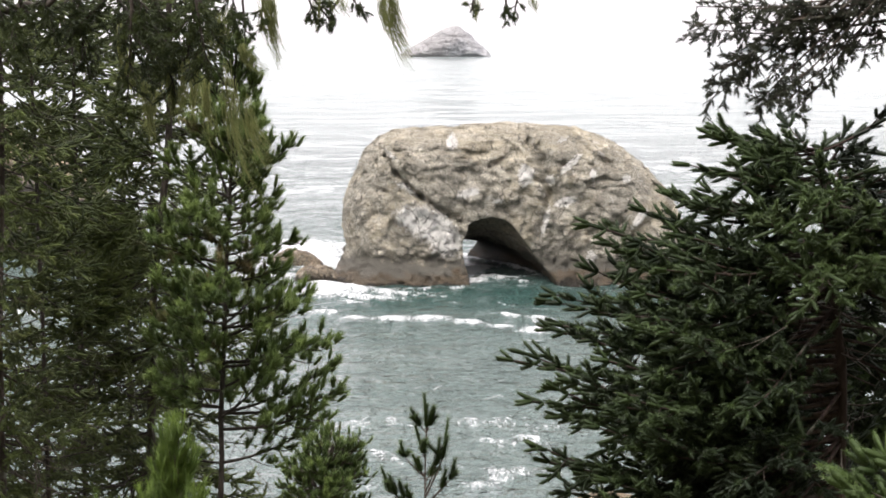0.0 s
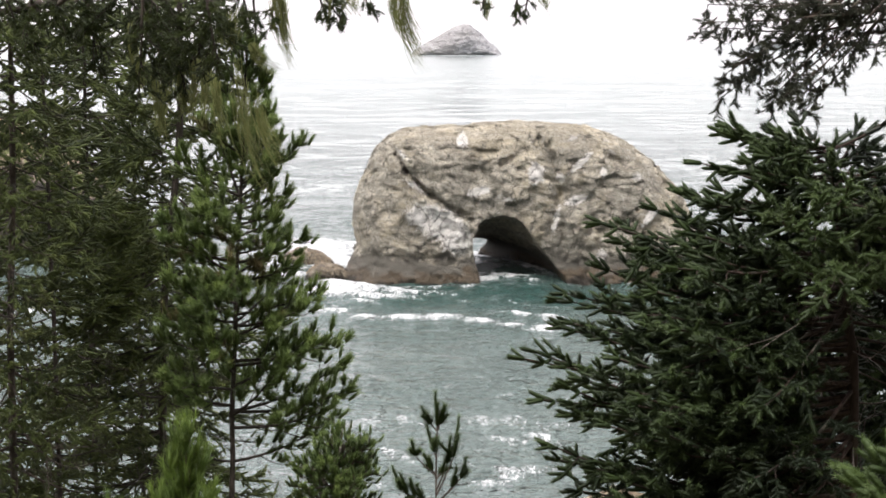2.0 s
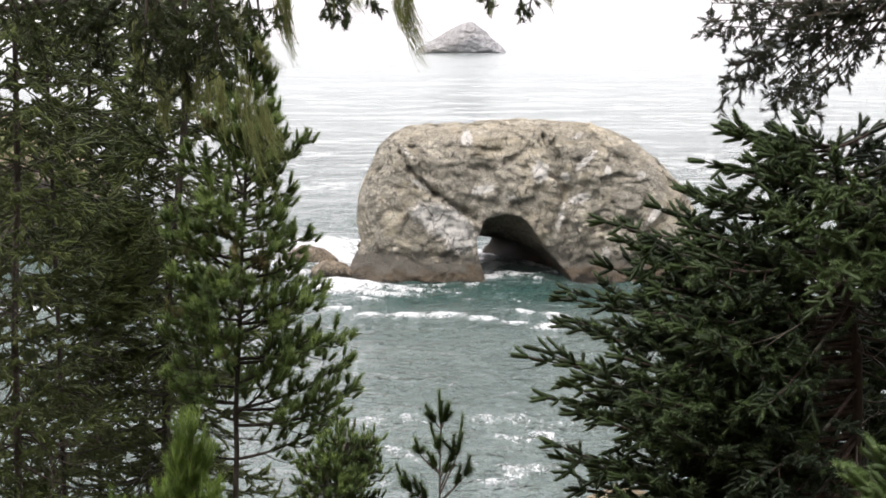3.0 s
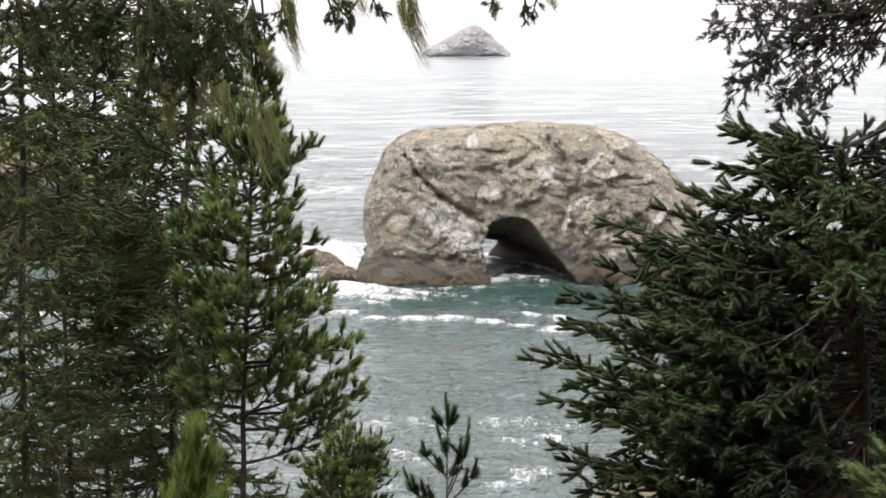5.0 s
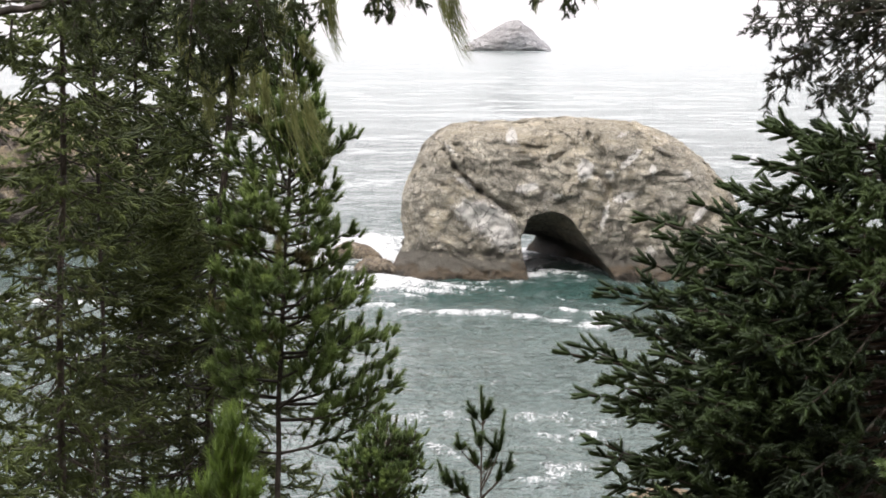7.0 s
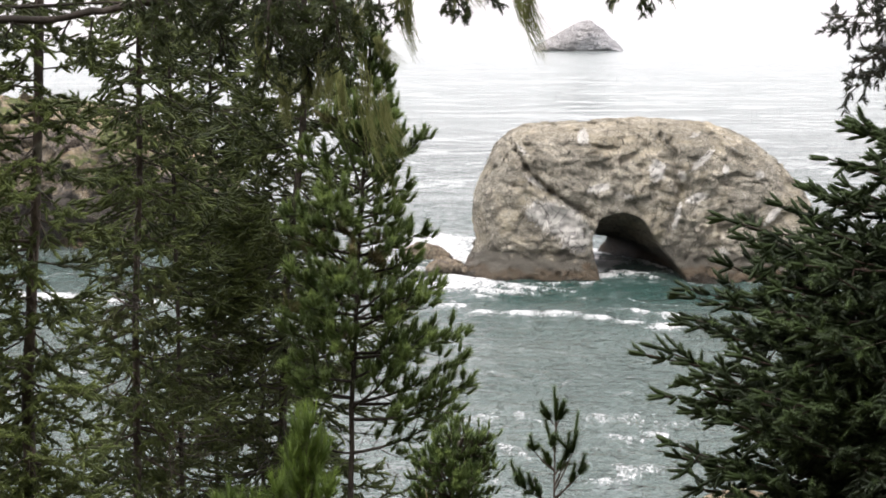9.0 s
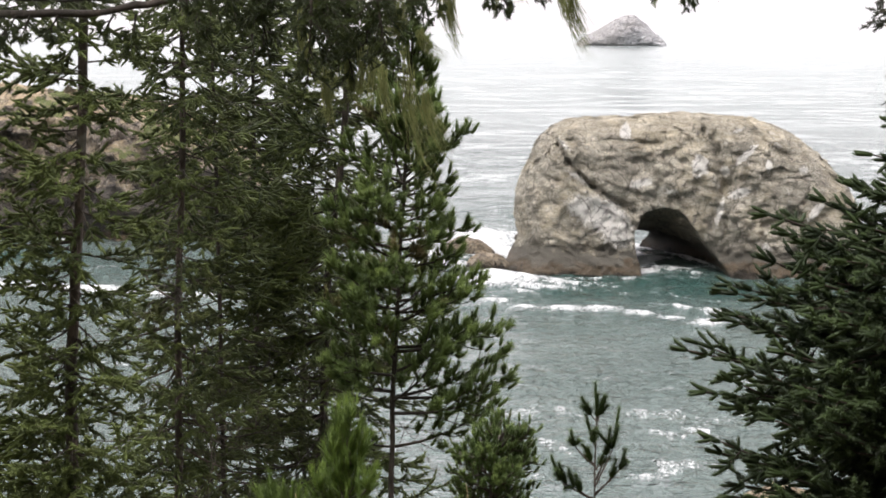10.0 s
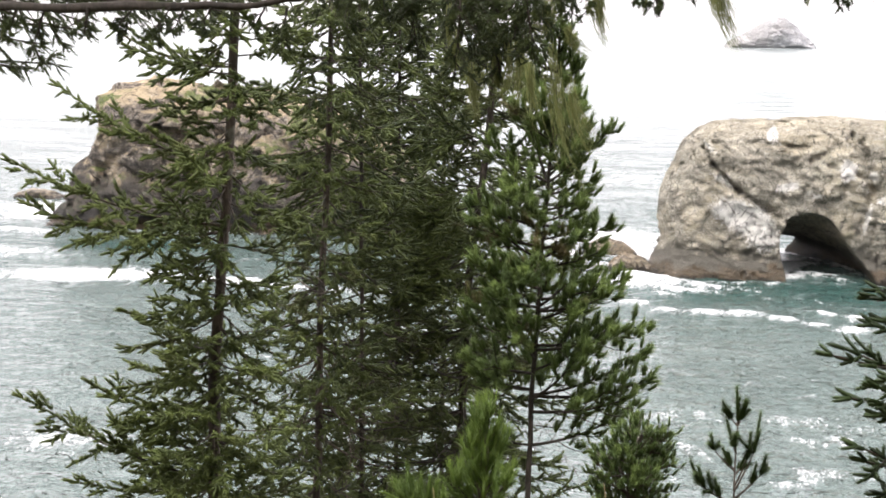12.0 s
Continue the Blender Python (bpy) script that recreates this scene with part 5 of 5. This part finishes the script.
# an old limb that hangs in from above, with lichen
old_spruce = tree("old_spruce_tree", "old spruce whose dead lichen-hung limbs reach overhead", "spruce", [(-4.191, 6.5, 42.838), (-4.127, 6.5, 44.304), (-3.923, 6.5, 47.831)], 0.14,
     [(45.32, 8, -1, 4.20, 0.999),
    (44.87, 5, -1, 1.15, 0.56), (44.96, 11, 1, 1.56, 0.56), (45.01, 6, -1, 1.77, 0.56), (44.77, 15, 1, 1.18, 0.56), (44.98, 3, -0, 2.01, 0.56), (44.91, 11, 1, 1.31, 0.56),
    (44.91, 5, 3, 2.50, 0.56), (45.01, 0, -13, 1.12, 0.56), (45.14, 9, -12, 1.26, 0.56), (45.24, 17, -11, 1.37, 0.56)],
     hanging_limb, BARK_DARK, NEEDLE_DRY, SPRUCE_THIN, 0.026, 0.02, 0.034, 18, bare=0.6, sag=-0.03, twigs=6, least=0.3, hang=0.45)

# its stout level limb, and the clumps and dead twigs that hang from it
rng = np.random.RandomState(41)
foot = np.array(old_spruce.location)
limb_line = np.array([(-4.99, 6.50, 44.948), (-3.76, 6.45, 45.014), (-3.00, 6.40, 45.000), (-2.43, 6.45, 44.991), (-1.92, 6.50, 45.013), (-1.58, 6.60, 45.090), (-1.23, 6.60, 45.191)])
steps = np.linspace(0, len(limb_line) - 1, 30)
limb_line = np.stack([np.interp(steps, np.arange(len(limb_line)), limb_line[:, c]) for c in range(3)], axis=1) + rng.normal(0, 0.009, (30, 3))
part("branch", mesh("branch", *tube(limb_line - foot, 0.024, 0.01, 8, 0.3, rng), BARK_DARK), old_spruce)
for (x, y, z), (dx, dz), bush in [
    ((-1.683, 6.46, 45.157), (0.039, -0.117), 0.16),
    ((-1.475, 6.53, 45.168), (-0.037, -0.096), 0.16),
    ((-1.405, 6.70, 45.177), (-0.016, -0.179), 0.16),
    ((-1.281, 6.66, 45.149), (-0.031, -0.073), 0.16),
    ((-1.264, 7.02, 45.163), (-0.066, -0.234), 0.16),
    ((-1.303, 6.79, 45.159), (0.130, -0.150), 0.16),
    ((-1.223, 6.78, 45.169), (0.082, -0.326), 0.16),
    ((-1.176, 6.87, 45.168), (0.114, -0.215), 0.16),
    ((-1.105, 7.01, 45.153), (0.114, -0.096), 0.16),
    ((-0.940, 6.55, 45.144), (0.043, -0.285), 0.16),
    ((-0.985, 6.84, 45.149), (0.123, -0.163), 0.16),
    ((-1.178, 6.56, 45.147), (-0.021, -0.385), 0.16),
    ((-1.194, 6.99, 45.175), (0.097, -0.406), 0.16),
    ((-1.447, 6.73, 45.164), (0.061, -0.286), 0.16),
    ((-0.826, 6.74, 45.150), (0.028, -0.109), 0.16),
    ((-1.192, 6.56, 45.152), (0.082, -0.078), 0.16),
    ((-0.986, 7.01, 45.165), (-0.066, -0.315), 0.16),
    ((-1.570, 6.83, 45.182), (0.029, -0.240), 0.16),
    ((-1.575, 6.47, 45.148), (-0.035, -0.234), 0.16),
    ((-2.632, 6.39, 44.991), (-0.015, -0.101), 0.08),
    ((-2.832, 6.44, 44.989), (-0.049, -0.147), 0.08),
    ((-2.493, 6.52, 44.993), (-0.077, -0.070), 0.08),
    ((-2.304, 6.42, 44.995), (-0.085, -0.102), 0.08),
    ((-2.228, 6.36, 44.995), (-0.035, -0.078), 0.08),
    ((-2.132, 6.40, 44.997), (-0.032, -0.057), 0.08),
    ((-1.933, 6.46, 45.000), (-0.045, -0.068), 0.08),
    ((-1.843, 6.45, 45.001), (-0.019, -0.122), 0.08),
    ((-2.936, 6.40, 44.987), (-0.024, -0.091), 0.08),
    ((-0.504, 6.6, 45.134), (0.090, -0.120), 0.055),
    ((-0.384, 6.65, 45.139), (-0.075, -0.112), 0.055),
    ((-0.515, 6.6, 45.130), (0.029, -0.090), 0.055),
    ((0.120, 6.7, 45.136), (-0.009, -0.069), 0.055),
    ((-0.683, 6.6, 45.126), (-0.019, -0.128), 0.055),
    ((-0.777, 6.7, 45.128), (0.015, -0.174), 0.055),
    ((-0.349, 6.6, 45.138), (0.028, -0.064), 0.055),
    ((0.238, 6.7, 45.135), (0.022, -0.095), 0.055),
    ((0.290, 6.7, 45.131), (-0.013, -0.069), 0.055),
]:
    way = np.array([dx, 0.0, dz])
    big = bush > 0.1
    wood, shoots = ragged_limb(rng, np.array([x, y, z]) - foot, unit(way), float(np.linalg.norm(way)), 0.02 if big else 0.016, 0, 0.045 if big else 0.03, 0.1 if big else 0.25, 0.03, 0.0, bush, 0.5)
    hung = part("branch", mesh("branch", *join(wood), BARK_DARK), old_spruce)
    v, f, tint = needles(shoots, rng, **SPRUCE_THIN)
    hung_needles = mesh("needles", v, f, NEEDLE_DRY)
    add_attr(hung_needles, "tint", tint)
    part("needles", hung_needles, hung)

# small pines in the foreground
tree("pine_sapling", "small pine sapling with upright needle brushes", "pine", [(-0.13, 12, 41.454), (-0.126, 12, 41.996), (-0.115, 12, 42.2)], 0.012,
     [(42.15, 180, 85, 0.27, 0.08), (42.14, 180, 47, 0.2, 0.3), (42.14, 0, 66, 0.19, 0.27), (41.95, 180, 67, 0.24, 0.17), (41.82, 180, 49, 0.17, 0.24), (41.78, 0, 57, 0.21, 0.29),
      (41.66, 0, 67, 0.61, 0.51), (41.70, 0, 67, 0.41, 0.51), (41.61, 0, 45, 0.4, 0.63), (41.60, 0, 47, 0.31, 0.55), (41.81, 180, 45, 0.32, 0.65), (41.57, 180, 26, 0.47, 0.59),
      (41.56, 180, 29, 0.39, 0.61), (41.56, 180, 33, 0.31, 0.58), (41.55, 180, 36, 0.25, 0.49)],
     candle_limb, BARK, NEEDLE_PALE, PINE_CANDLE, 0.035, 1.0, 0.085, 19, tintbias=0.05)
tree("pine_bush", "low rounded pine bush with brown inner needles", "pine", [(-0.99, 13, 41.022), (-0.941, 13, 41.521), (-0.851, 13, 41.791)], 0.03,
     [(41.43, 0, 26, 0.39), (41.52, 0, 45, 0.39), (41.52, -40, 67, 0.37), (41.48, -113, 71, 0.32), (41.39, -52, 29, 0.41), (41.39, -135, 40, 0.34)
    ],
     pine_limb, BARK, NEEDLE_PINE, PINE_SHORT, 0.05, 0.4, 0.062, 20, bare=0.2, tintbias=-0.25,
     fill=[(41.02, 41.72, 40, 0.36, 0.3, 30, 0, 360)])
tree("young_pine", "young pine top with fresh bright green needles", "pine", [(-1.646, 10, 41.94), (-1.611, 10, 42.324), (-1.592, 10, 42.583)], 0.015,
     [(42.04, 139, 85, 0.50), (42.04, -35, 85, 0.55), (42.04, -161, 76, 0.35), (42.04, 18, 75, 0.35), (42.01, -149, 43, 0.25), (42.01, -31, 46, 0.26),
    (41.80, -169, 30, 0.55), (41.80, 167, 24, 0.45)],
     pine_limb, BARK, NEEDLE_FRESH, PINE_LONG, 0.04, 0.06, 0.14, 21, bare=0.1)

tree("young_pine", "low young pine with fresh bright green brushes", "pine", [(-1.992, 10, 41.471), (-1.992, 10, 41.771), (-1.982, 10, 41.891)], 0.014,
     [(41.77, 180, 73, 0.49, 0.45), (41.77, 180, 75, 0.4, 0.45), (41.77, 180, 88, 0.41, 0.5), (41.77, 0, 79, 0.41, 0.5), (41.77, 0, 70, 0.4, 0.5), (41.77, 180, 59, 0.39, 0.5),
      (41.77, 0, 60, 0.38, 0.5)],
     candle_limb, BARK, NEEDLE_FRESH, PINE_YOUNG, 0.035, 1.0, 0.085, 27, tintbias=0.1)

tree("spruce_sapling", "young spruce with thick pale green shoots", "spruce", [(1.525, 5.2, 43.336), (1.516, 5.2, 43.445), (1.506, 5.2, 43.626)], 0.012,
     [(43.49, 180, 28, 0.28), (43.49, 150, 38, 0.23), (43.46, -161, 27, 0.30), (43.43, -156, 29, 0.25), (43.53, 140, 37, 0.18)],
     spruce_limb, BARK, NEEDLE_PALE, SPRUCE_THICK, 0.06, 0.12, 0.095, 24, bare=0.3, hang=0.05)


def grass_tuft(x, y, top, blades, seed):
    """Dry grass stems that stand up from the slope and nod at the tip."""
    rng = np.random.RandomState(seed)
    ground = float(hill_z(x, y)) - 0.05
    pieces = []
    for k in range(blades):
        high = (top - ground) * rng.uniform(0.9, 1.0)
        lean = rng.uniform(-0.035, 0.035)
        t = np.linspace(0, 1, 14)
        pts = np.stack([rng.uniform(-0.05, 0.05) + lean * t + 0.035 * np.clip(t - 0.9, 0, 1) ** 2 * 100 * rng.choice([-1, 1]), rng.uniform(-0.05, 0.05) + 0 * t, high * t], axis=1)
        pieces.append(tube(pts, 0.004, 0.0016, 4))
        pieces.append(tube(pts[-3:], 0.006, 0.002, 5))
    ob = tagged(new("dry_grass", mesh("dry_grass", *join(pieces), STRAW)), "few dry straw-coloured grass stems on the slope", "grass", "dry grasses", "stuff")
    ob.location = (x, y, ground)


STRAW = bark_material("dry_straw", (0.36, 0.28, 0.14), (0.5, 0.42, 0.24))
grass_tuft(-0.750, 8.5, 42.642, 4, 51)
grass_tuft(-1.546, 8.5, 42.597, 3, 52)

lichen((-0.202, 6.600, 45.138), 0.24, 0.020, 70, 60, drift=(0.30, 0.0))
lichen((-0.238, 6.700, 45.132), 0.14, 0.015, 40, 61, drift=(0.20, 0.0))
lichen((-0.472, 6.600, 45.125), 0.11, 0.017, 30, 62, drift=(-0.10, 0.0))
lichen((-0.396, 6.600, 45.121), 0.08, 0.026, 26, 63, drift=(0.40, 0.0))
lichen((0.129, 6.800, 45.125), 0.09, 0.013, 26, 64, drift=(0.00, 0.0))
lichen((0.357, 6.800, 45.127), 0.06, 0.020, 20, 65, drift=(0.20, 0.0))
lichen((-0.676, 6.600, 45.138), 0.24, 0.024, 70, 66, drift=(0.20, 0.0))
lichen((-0.650, 6.600, 45.134), 0.16, 0.013, 26, 67, drift=(0.10, 0.0))
lichen((-0.890, 7.00, 44.838), 0.44, 0.018, 26, 68, drift=(0.27, 0.0))
lichen((-0.868, 7.10, 44.766), 0.35, 0.014, 20, 69, drift=(0.17, 0.0))
lichen((-0.788, 6.90, 44.727), 0.26, 0.016, 26, 70, drift=(0.29, 0.0))
lichen((-0.777, 7.00, 44.654), 0.15, 0.011, 20, 71, drift=(0.46, 0.0))
lichen((-0.856, 6.80, 45.075), 0.18, 0.025, 46, 72, drift=(-0.40, 0.0))
lichen((-0.934, 7.10, 45.066), 0.16, 0.021, 46, 73, drift=(-0.43, 0.0))
lichen((-0.815, 7.00, 44.934), 0.11, 0.011, 46, 74, drift=(0.92, 0.0))
lichen((-1.196, 6.90, 44.795), 0.22, 0.023, 46, 75, drift=(0.11, 0.0))
lichen((-1.201, 7.20, 44.763), 0.15, 0.019, 46, 76, drift=(-0.31, 0.0))
lichen((-1.119, 7.00, 44.906), 0.23, 0.018, 46, 77, drift=(0.15, 0.0))
lichen((-1.032, 7.20, 44.892), 0.23, 0.017, 46, 78, drift=(-0.08, 0.0))
lichen((-1.020, 6.80, 44.865), 0.17, 0.015, 46, 79, drift=(-0.13, 0.0))
lichen((-1.293, 6.90, 45.020), 0.23, 0.010, 46, 80, drift=(0.17, 0.0))
lichen((-1.287, 7.10, 44.894), 0.13, 0.014, 46, 81, drift=(-0.45, 0.0))
lichen((-1.013, 7.30, 44.783), 0.22, 0.015, 46, 82, drift=(0.17, 0.0))
